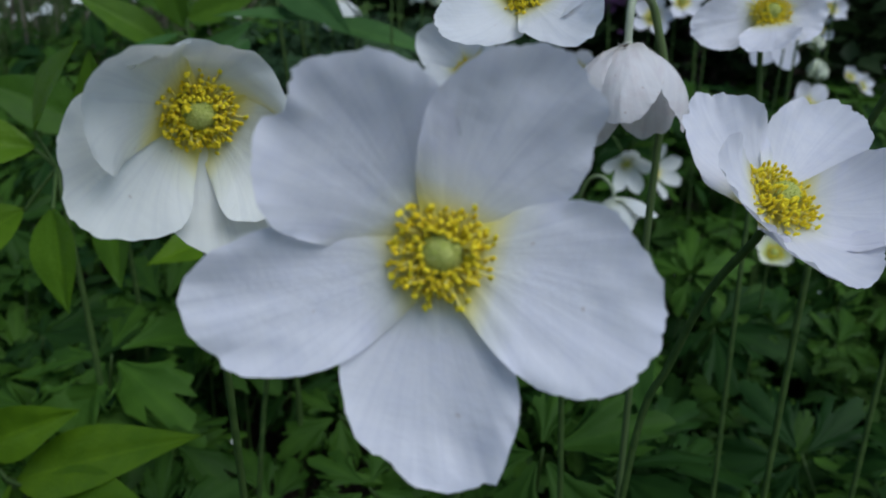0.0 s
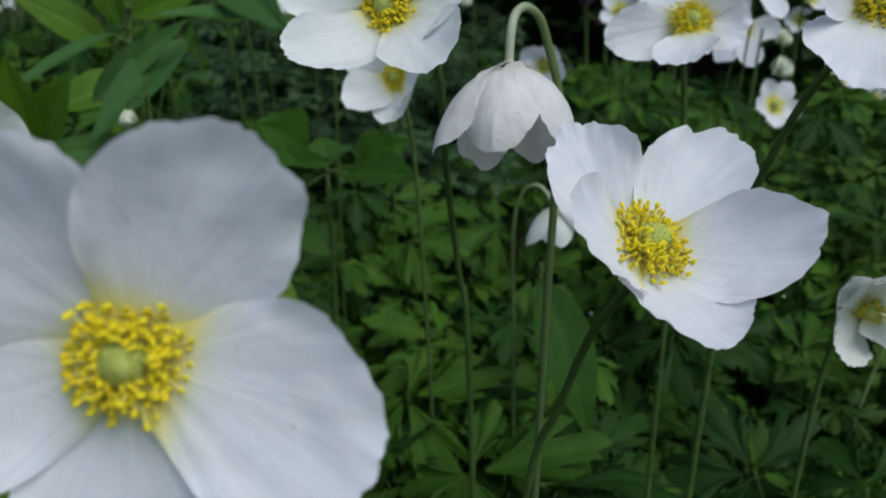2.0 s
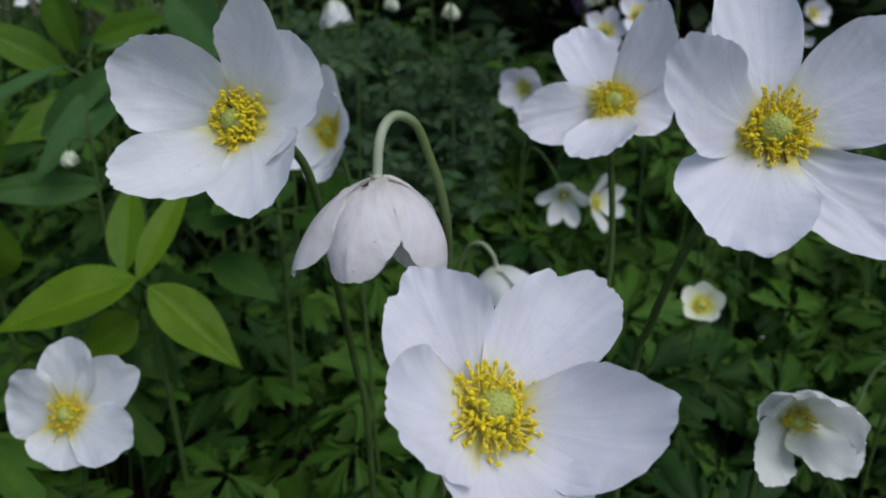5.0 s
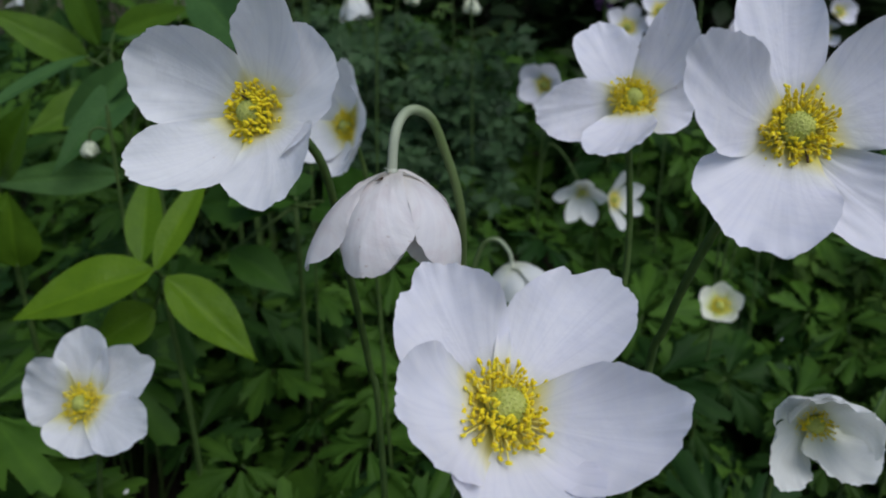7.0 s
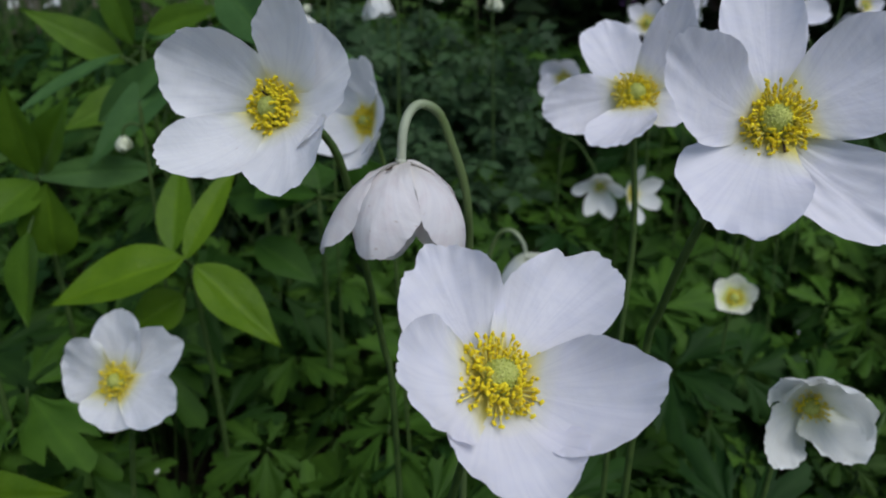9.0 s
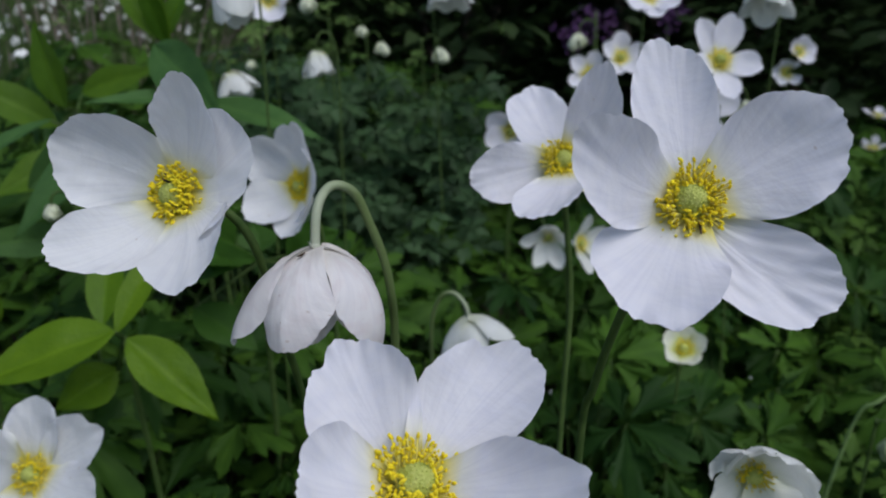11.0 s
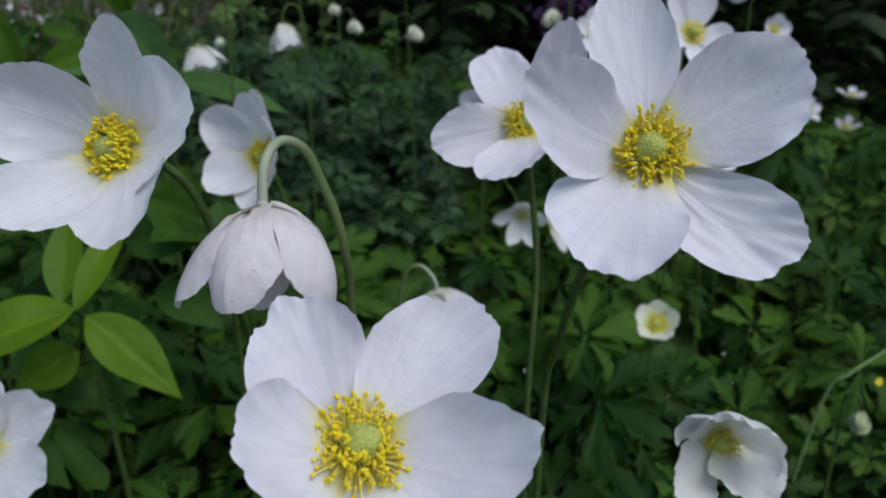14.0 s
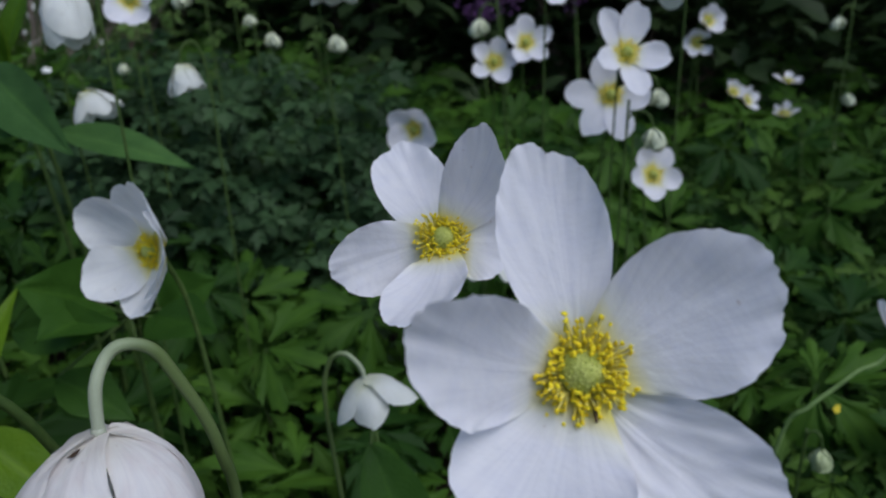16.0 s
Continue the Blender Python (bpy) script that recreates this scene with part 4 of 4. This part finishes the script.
TUFTS = [leaf_tuft(100 + i, 12) for i in range(6)]
spots = []
r3 = random.Random(21)
for attempt in range(6000):
    x, y = r3.uniform(-0.42, 0.72), r3.uniform(0.27, 0.98)
    if all((x - p) ** 2 + (y - q) ** 2 > 0.082 ** 2 for p, q in spots) and abs(x - 0.08) < 0.18 + 0.62 * y and not (y > 0.68 and -0.25 < x < 0.20) and not (0.36 < y < 0.52 and -0.14 < x < -0.03):
        spots.append((x, y))
for i, (x, y) in enumerate(spots):
    m = Matrix.Translation((x, y, ground_z(x, y))) @ Matrix.Rotation(r3.uniform(-0.9, 0.9), 4, "Z") @ Matrix.Scale(r3.uniform(0.85, 1.15), 4)
    if i < len(TUFTS):
        TUFTS[i].matrix_basis = m
    else:
        copy_thing(TUFTS[i % len(TUFTS)], m)

# the rest of the leafy ground cover
KINDS = [[(np.array([tuple(v) for v in lv]), np.array(lf), np.array(rib[0] if rib else [1.0] * len(lv))) for lv, lf, *rib in (make(900 + i) for i in range(6))] for make in (lobed_leaf, plain_leaf)]


def scatter(name, label, count, spread, size, mat, seed, far=True):
    r2 = random.Random(seed)
    allv, allf, tones, o = [], [], [], 0
    for i in range(count):
        lv, lf, rib = KINDS[far][i % 6]
        p = spread(r2)
        # the blades lean out of the bed towards the light
        e = Euler((r2.uniform(-0.05, 0.85), r2.uniform(-0.4, 0.4), 0)).to_matrix() @ Euler((0, 0, r2.uniform(0, 6.28))).to_matrix()
        rot = np.array(e) * r2.uniform(*size)
        allv.append(lv @ rot.T + np.array(p))
        allf.append(lf + o)
        tones.append(np.column_stack((np.full(len(lv), r2.random()), rib)))
        o += len(lv)
    me = mesh_of(name, np.concatenate(allv).tolist(), np.concatenate(allf).tolist(), [mat], uvs=np.concatenate(tones))
    tagged(new(name, me), label, "foliage", kind="stuff")


def low_cover(r2):
    x, y = r2.uniform(-0.55, 0.95), r2.uniform(0.2, 1.3)
    if 0.34 < y < 0.54 and -0.15 < x < -0.02:
        # bare shaded soil under the broad leaves
        x -= 0.22
    return x, y, ground_z(x, y) + r2.uniform(0.01, 0.10)


def far_cover(r2):
    y = 0.9 + 2.0 * r2.random() ** 1.6
    x = r2.uniform(-1.0, 1.3) * (0.5 + y * 0.6)
    return x, y, ground_z(x, y) + r2.uniform(0.03, 0.19)


scatter("ground_cover", "low cut green leaves filling the bed", 620, low_cover, (0.036, 0.058), LEAF, 5, False)
scatter("ground_cover", "dark leafy ground cover behind the flowers", 2200, far_cover, (0.034, 0.058), LEAF, 6)


def fine_cover(r2):
    y = r2.uniform(0.69, 1.0)
    x = -0.05 + r2.uniform(-0.17, 0.16) * (0.4 + y * 0.7)
    hump = noise.noise(Vector((x * 22, y * 22, 4)))
    return x, y, ground_z(x, y) + 0.015 + (0.19 + 0.05 * hump) * r2.random() ** 0.7


FINE = leaf_material("fine_dull_leaf", (0.012, 0.032, 0.012), (0.052, 0.100, 0.042), 0.5, 0.25, 700, whole=True)
scatter("fine_foliage", "small dull green cut leaves of finer plants behind", 1150, fine_cover, (0.017, 0.032), FINE, 7)


def side_cover(r2):
    y = r2.uniform(0.46, 0.95)
    x = r2.uniform(0.36, 0.62) * (0.35 + 0.9 * y)
    return x, y, ground_z(x, y) + 0.03 + 0.16 * r2.random() ** 0.8


SIDE = leaf_material("side_cut_leaf", (0.018, 0.050, 0.009), (0.060, 0.120, 0.018), 0.55, 0.3, 700, whole=True)
scatter("side_foliage", "fine yellow-green cut leaves at the side of the bed", 420, side_cover, (0.022, 0.036), SIDE, 9, False)


def edge_cover(r2):
    while True:
        a, far = r2.uniform(0, 6.28), 3.4 * r2.random() ** 0.8
        x, y = 0.2 + math.cos(a) * far, 0.3 + math.sin(a) * far
        if (abs(x - 0.2) > 0.7 or y < 0.05) and far < 2.5 + 1.4 * noise.noise(Vector((math.cos(a) * 2, math.sin(a) * 2, 1))):
            return x, y, ground_z(x, y) + r2.uniform(0.02, 0.13)


scatter("ground_cover", "leafy green cover round the edge of the bed", 6500, edge_cover, (0.036, 0.06), LEAF, 8)


# ---- shrubs behind ----
def shrub(place, radius, height, count, seed, label, mat=SHADE_LEAF, size=(0.03, 0.06), low=0.1):
    """A shrub: limbs from the ground and a loose crown of small folded leaves."""
    r2 = random.Random(seed)
    top = thing("shrub", label, "shrub", place, "shrubs")
    ends = []
    for i in range(7):
        a = i * 2.4 + r2.uniform(-0.3, 0.3)
        e = Vector((math.cos(a) * radius * r2.uniform(0.3, 0.8), math.sin(a) * radius * r2.uniform(0.3, 0.8), height * r2.uniform(0.7, 1.0)))
        ends.append(e)
        v, f = tube_data([Vector((0.03 * math.cos(a), 0.03 * math.sin(a), -0.02)), e * 0.4 + Vector((r2.uniform(-0.06, 0.06), 0, 0)), e], [0.014, 0.009, 0.003], 6)
        part("limb", mesh_of("limb", v, f, [BARK]), top)
    verts, faces = [], []
    clumps = [Vector((r2.gauss(0, 0.5) * radius, r2.gauss(0, 0.5) * radius, height * r2.uniform(low, 1.0))) for _ in range(count // 40)]
    for c in clumps:
        for _ in range(40):
            p = c + Vector((r2.gauss(0, 0.09), r2.gauss(0, 0.09), r2.gauss(0, 0.07)))
            s = r2.uniform(*size)
            rot = Euler((r2.uniform(-0.4, 0.9), r2.uniform(-0.7, 0.7), r2.uniform(0, 6.28))).to_matrix()
            o = len(verts)
            for q in ((0, 0, 0), (-0.28, 0.35, 0.08), (0, 0.4, 0), (0.28, 0.35, 0.08), (-0.22, 0.7, 0.03), (0, 0.75, -0.05), (0.22, 0.7, 0.03), (0, 1.1, -0.16)):
                verts.append(p + rot @ Vector(q) * s)
            faces += [(o, o + 2, o + 1), (o, o + 3, o + 2), (o + 1, o + 2, o + 5, o + 4), (o + 2, o + 3, o + 6, o + 5), (o + 4, o + 5, o + 7), (o + 5, o + 6, o + 7)]
    tagged(part("crown", mesh_of("crown", verts, faces, [mat]), top), kind="stuff")
    return top


# the three tallest have height added above the view to shade the bed's back
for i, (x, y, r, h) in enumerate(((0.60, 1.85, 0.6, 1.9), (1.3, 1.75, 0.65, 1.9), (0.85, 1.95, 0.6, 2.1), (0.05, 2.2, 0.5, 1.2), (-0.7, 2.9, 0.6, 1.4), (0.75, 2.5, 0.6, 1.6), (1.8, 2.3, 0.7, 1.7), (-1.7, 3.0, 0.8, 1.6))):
    shrub((x, y, ground_z(x, y)), r, h, 7000 if h > 1.8 else 4200, 300 + i, "dark green leafy shrub in deep shade", LOW_LEAF if x < -0.5 else SHADE_LEAF)

# an added hedge behind keeps the sky out and the background dark
hedge = thing("hedge", "tall dark green hedge, added as backing against the sky", "hedge", (0.3, 3.6, ground_z(0.3, 3.6)))
hv, hf = [], []
HX, HZ = 46, 18
for j in range(HZ + 1):
    for i in range(HX + 1):
        x, z = -5 + 10 * i / HX, 3.2 * j / HZ
        hv.append((x, -0.25 + 0.5 * abs(noise.noise(Vector((x * 1.3, z * 1.3, 5)))) + 0.25 * noise.noise(Vector((x * 4, z * 4, 2))) + 0.25 * (j / HZ) ** 3 - 0.10 * (x / 3) ** 2, z - 0.05))
back = len(hv)
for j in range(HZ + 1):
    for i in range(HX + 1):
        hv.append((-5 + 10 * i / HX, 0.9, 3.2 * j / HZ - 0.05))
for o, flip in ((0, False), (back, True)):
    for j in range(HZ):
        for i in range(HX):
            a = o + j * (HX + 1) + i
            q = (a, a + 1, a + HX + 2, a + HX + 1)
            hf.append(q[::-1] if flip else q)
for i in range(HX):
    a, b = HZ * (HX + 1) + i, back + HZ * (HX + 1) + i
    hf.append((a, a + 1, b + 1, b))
# solid sheet behind the leaves, coloured dark in place of the shade there
part("core", mesh_of("core", hv, hf, [SHADE_LEAF]), hedge, label="solid backing with the inner shade put into its colour")
r2 = random.Random(81)
lv, lf = [], []
for k in range(9000):
    x, z = r2.uniform(-3.2, 3.6), 2.6 * r2.random() ** 1.3
    y = -0.30 + 0.5 * abs(noise.noise(Vector((x * 1.3, z * 1.3, 5)))) + 0.25 * noise.noise(Vector((x * 4, z * 4, 2))) - 0.10 * (x / 3) ** 2 + r2.gauss(0, 0.06)
    rot = Euler((r2.uniform(-0.2, 1.1), r2.uniform(-0.7, 0.7), r2.uniform(2.2, 4.1))).to_matrix()
    sz, o = r2.uniform(0.05, 0.10), len(lv)
    for q in ((0, 0, 0), (-0.28, 0.35, 0.08), (0, 0.4, 0), (0.28, 0.35, 0.08), (-0.22, 0.7, 0.03), (0, 0.75, -0.05), (0.22, 0.7, 0.03), (0, 1.1, -0.16)):
        lv.append(Vector((x, y, z)) + rot @ Vector(q) * sz)
    lf += [(o, o + 2, o + 1), (o, o + 3, o + 2), (o + 1, o + 2, o + 5, o + 4), (o + 2, o + 3, o + 6, o + 5), (o + 4, o + 5, o + 7), (o + 5, o + 6, o + 7)]
tagged(part("leaves", mesh_of("leaves", lv, lf, [SHADE_LEAF]), hedge), kind="stuff")

# a tree trunk in the shade
trunk = thing("tree", "small brown-barked tree among dark shrubs", "tree", (-0.62, 2.3, ground_z(-0.62, 2.3)))
v, f = tube_data([Vector((0, 0, -0.05)), Vector((0.01, 0, 0.5)), Vector((-0.02, 0.02, 1.3)), Vector((0.03, 0.0, 2.4))], [0.075, 0.06, 0.055, 0.045], 14)
part("trunk", mesh_of("trunk", v, f, [BARK]), trunk)
r2 = random.Random(93)
ends = []
for i in range(7):
    a, h = i * 2.4, 1.7 + 0.1 * i
    e = Vector((math.cos(a) * r2.uniform(0.5, 0.9), math.sin(a) * r2.uniform(0.4, 0.8), h + r2.uniform(0.5, 1.0)))
    ends.append(e)
    v, f = tube_data([Vector((0.0, 0.01, h)), Vector((e.x * 0.5, e.y * 0.5, h + 0.3)), e], [0.03, 0.018, 0.006], 7)
    part("limb", mesh_of("limb", v, f, [BARK]), trunk)
cv, cf = [], []
for k in range(5200):
    e = ends[k % 7] * r2.uniform(0.55, 1.15)
    p = Vector((e.x + r2.gauss(0, 0.16), e.y + r2.gauss(0, 0.16), 0.6 + ends[k % 7].z * 0.75 + r2.gauss(0, 0.2)))
    rot = Euler((r2.uniform(-0.5, 1.0), r2.uniform(-0.8, 0.8), r2.uniform(0, 6.28))).to_matrix()
    sz, o = r2.uniform(0.05, 0.09), len(cv)
    for q in ((0, 0, 0), (-0.28, 0.4, 0.08), (0, 0.42, 0), (0.28, 0.4, 0.08), (0, 1.0, -0.16)):
        cv.append(p + rot @ Vector(q) * sz)
    cf += [(o, o + 2, o + 1), (o, o + 3, o + 2), (o + 1, o + 2, o + 4), (o + 2, o + 3, o + 4)]
tagged(part("crown", mesh_of("crown", cv, cf, [SHADE_LEAF]), trunk), kind="stuff")

# purple blossom on the shrub
FLORETS = []
for i in range(4):
    fv, ff = [Vector((0, 0, -0.003))], []
    for k in range(4):
        a = k * math.pi / 2 + 0.2 * i
        for da, ln, up in ((-0.5, 0.0030, 0.0), (0.0, 0.0052, 0.0012), (0.5, 0.0030, 0.0)):
            fv.append(Vector((math.cos(a + da) * ln, math.sin(a + da) * ln, up + 0.0004 * i)))
        o = 1 + 3 * k
        ff += [(0, o, o + 1), (0, o + 1, o + 2)]
    FLORETS.append(mesh_of("floret", fv, ff, [LILAC], smooth=False))
for i, c in enumerate(((0.254, 1.08, 0.511), (0.351, 1.08, 0.512), (0.228, 1.08, 0.494))):
    spike = thing("blossom", "purple blossom cluster on a dark shrub", "flower", c, "purple blossoms")
    r2 = random.Random(70 + i)
    for k in range(60):
        turn = Euler((r2.uniform(-1.2, 1.2), r2.uniform(-1.2, 1.2), r2.uniform(0, 6.28))).to_matrix().to_4x4()
        part("floret", FLORETS[k % 4], spike, Matrix.Translation((r2.gauss(0, 0.011), r2.gauss(0, 0.009), r2.gauss(0, 0.013))) @ turn)
    v, f = tube_data([Vector((0, 0.01, 0.0)), Vector((0.01, 0.03, -0.15)), Vector((0.02, 0.05, ground_z(c[0], c[1]) - c[2] - 0.01))], [0.002, 0.003, 0.004], 5)
    part("stem", mesh_of("stem", v, f, [STEM]), spike)

# dry twigs and thin green stalks rise behind, on the lighter side of the bed
TWIG = rough_material("dry_twig", (0.14, 0.112, 0.092), (0.30, 0.25, 0.21), 40, 0.85, 0.6, 0.002)
PALE_LEAF = leaf_material("pale_far_leaf", (0.065, 0.13, 0.03), (0.15, 0.24, 0.07), 0.5, 0.3, 300)
r2 = random.Random(57)
chunks = []
for i in range(420):
    y = r2.uniform(0.95, 2.0)
    x = min(-0.42 * y + r2.gauss(0, 0.15) * y, -0.27 * y - abs(r2.gauss(0, 0.06)))
    g = ground_z(x, y)
    h, lx, ly = r2.uniform(0.22, 0.55), r2.gauss(0, 0.10), r2.gauss(0, 0.06)
    r = r2.uniform(0.0008, 0.0022) * (0.5 + 0.5 * y)
    tv, tf = tube_data([Vector((x, y, g - 0.01)), Vector((x + lx * 0.4, y + ly * 0.4, g + h * 0.55)), Vector((x + lx, y + ly, g + h))], [r, r * 0.8, r * 0.4], 4)
    chunks.append((tv, tf, 0 if r2.random() < 0.45 else 1))
v, f, s = joined(chunks)
tagged(new("twigs", mesh_of("twigs", v, f, [TWIG, STEM], s)), "thin brown twigs and green stalks behind the bed", "twigs", kind="stuff")


def pale_cover(r2):
    y = r2.uniform(1.0, 2.0)
    x = -0.40 * y + r2.gauss(0, 0.17) * y
    return x, y, ground_z(x, y) + r2.uniform(0.08, 0.42)


scatter("pale_foliage", "light green small leaves among dry twigs", 900, pale_cover, (0.012, 0.026), PALE_LEAF, 12)

# a drift of tiny white flowers
chunks = []
r2 = random.Random(44)
for i in range(230):
    y = r2.uniform(0.9, 1.7)
    x = -0.42 * y - 0.07 + r2.gauss(0, 0.12) * y
    z = ground_z(x, y) + r2.uniform(0.2, 0.34)
    sz, turn = r2.uniform(0.0042, 0.0085), r2.uniform(0, 6.28)
    lean = Euler((r2.uniform(0.2, 1.3), r2.uniform(-0.5, 0.5), 0)).to_matrix()
    for k in range(5):
        a = turn + k * 1.2566
        bv, bf = blob_data(sz * 0.62, sz * 0.5, sz * 0.16, 4, 6, 0.5, i + k)
        chunks.append(([lean @ (Euler((0, 0, a)).to_matrix() @ (q + Vector((sz * 0.62, 0, 0)))) + Vector((x, y, z)) for q in bv], bf, 0))
    tv, tf = tube_data([Vector((x, y, z)), Vector((x + 0.01, y, z - 0.1)), Vector((x, y + 0.01, ground_z(x, y)))], [0.0008, 0.001, 0.0012], 4)
    chunks.append((tv, tf, 1))
v, f, s = joined(chunks)
tagged(new("small_flowers", mesh_of("small_flowers", v, f, [FLORET, STEM], s)), "drift of tiny white flowers on thin stems", "flowers", kind="stuff")


# ---- scraps fallen on the leaves ----
def scrap(place, normal, size, mat, label, name="petal_scrap", slim=0.7):
    """A small curled scrap that lies on a leaf."""
    n = Vector(normal).normalized()
    r2 = random.Random(int(place[0] * 1e4))
    side = n.orthogonal().normalized()
    m = Matrix((side, n.cross(side), n)).transposed().to_4x4()
    verts, faces = [], []
    for i in range(5):
        for k in range(4):
            x, y = (i / 4 - 0.5) * size, (k / 3 - 0.5) * size * slim * (1 - 0.6 * (i / 2 - 1) ** 2)
            verts.append((x, y, 0.0004 + 1.2 / size * x * x * 0.4 + r2.uniform(0, 0.0002)))
    for i in range(4):
        for k in range(3):
            a = i * 4 + k
            faces.append((a, a + 4, a + 5, a + 1))
    ob = new(name, mesh_of(name, verts, faces, [mat]))
    ob.matrix_basis = Matrix.Translation(place) @ m
    return tagged(ob, label, "petal", "fallen scraps")


for c, n, size in (((0.0896, 0.7501, 0.2426), (0.24, -0.3, 0.92), 0.0028),
                   ((0.1996, 0.612, 0.2453), (-0.09, -0.47, 0.88), 0.0026),
                   ((0.1885, 0.5993, 0.2312), (-0.74, -0.44, 0.5), 0.0018),
                   ((0.154, 0.5741, 0.2297), (-0.53, -0.36, 0.77), 0.002),
                   ((0.3, 0.5616, 0.2484), (-0.57, -0.72, 0.4), 0.0018),
                   ((0.3041, 0.5505, 0.2301), (0.05, -0.86, 0.52), 0.0018),
                   ((0.2711, 0.5682, 0.2324), (-0.23, -0.91, 0.34), 0.0022),
                   ((-0.0241, 0.8009, 0.3431), (-0.04, -0.57, 0.82), 0.0026),
                   ((-0.1297, 0.4092, 0.2071), (0.03, -0.86, 0.51), 0.0032)):
    scrap(c, n, size, FLORET, "tiny white petal scrap fallen on a leaf")
scrap((0.3662, 0.4791, 0.267), (-0.02, -0.69, 0.72), 0.006, YELLOW, "small yellow fallen petal on green leaves", "yellow_petal")
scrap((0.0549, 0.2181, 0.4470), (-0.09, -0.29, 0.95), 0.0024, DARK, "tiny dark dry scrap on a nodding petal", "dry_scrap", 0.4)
# ---- end ----
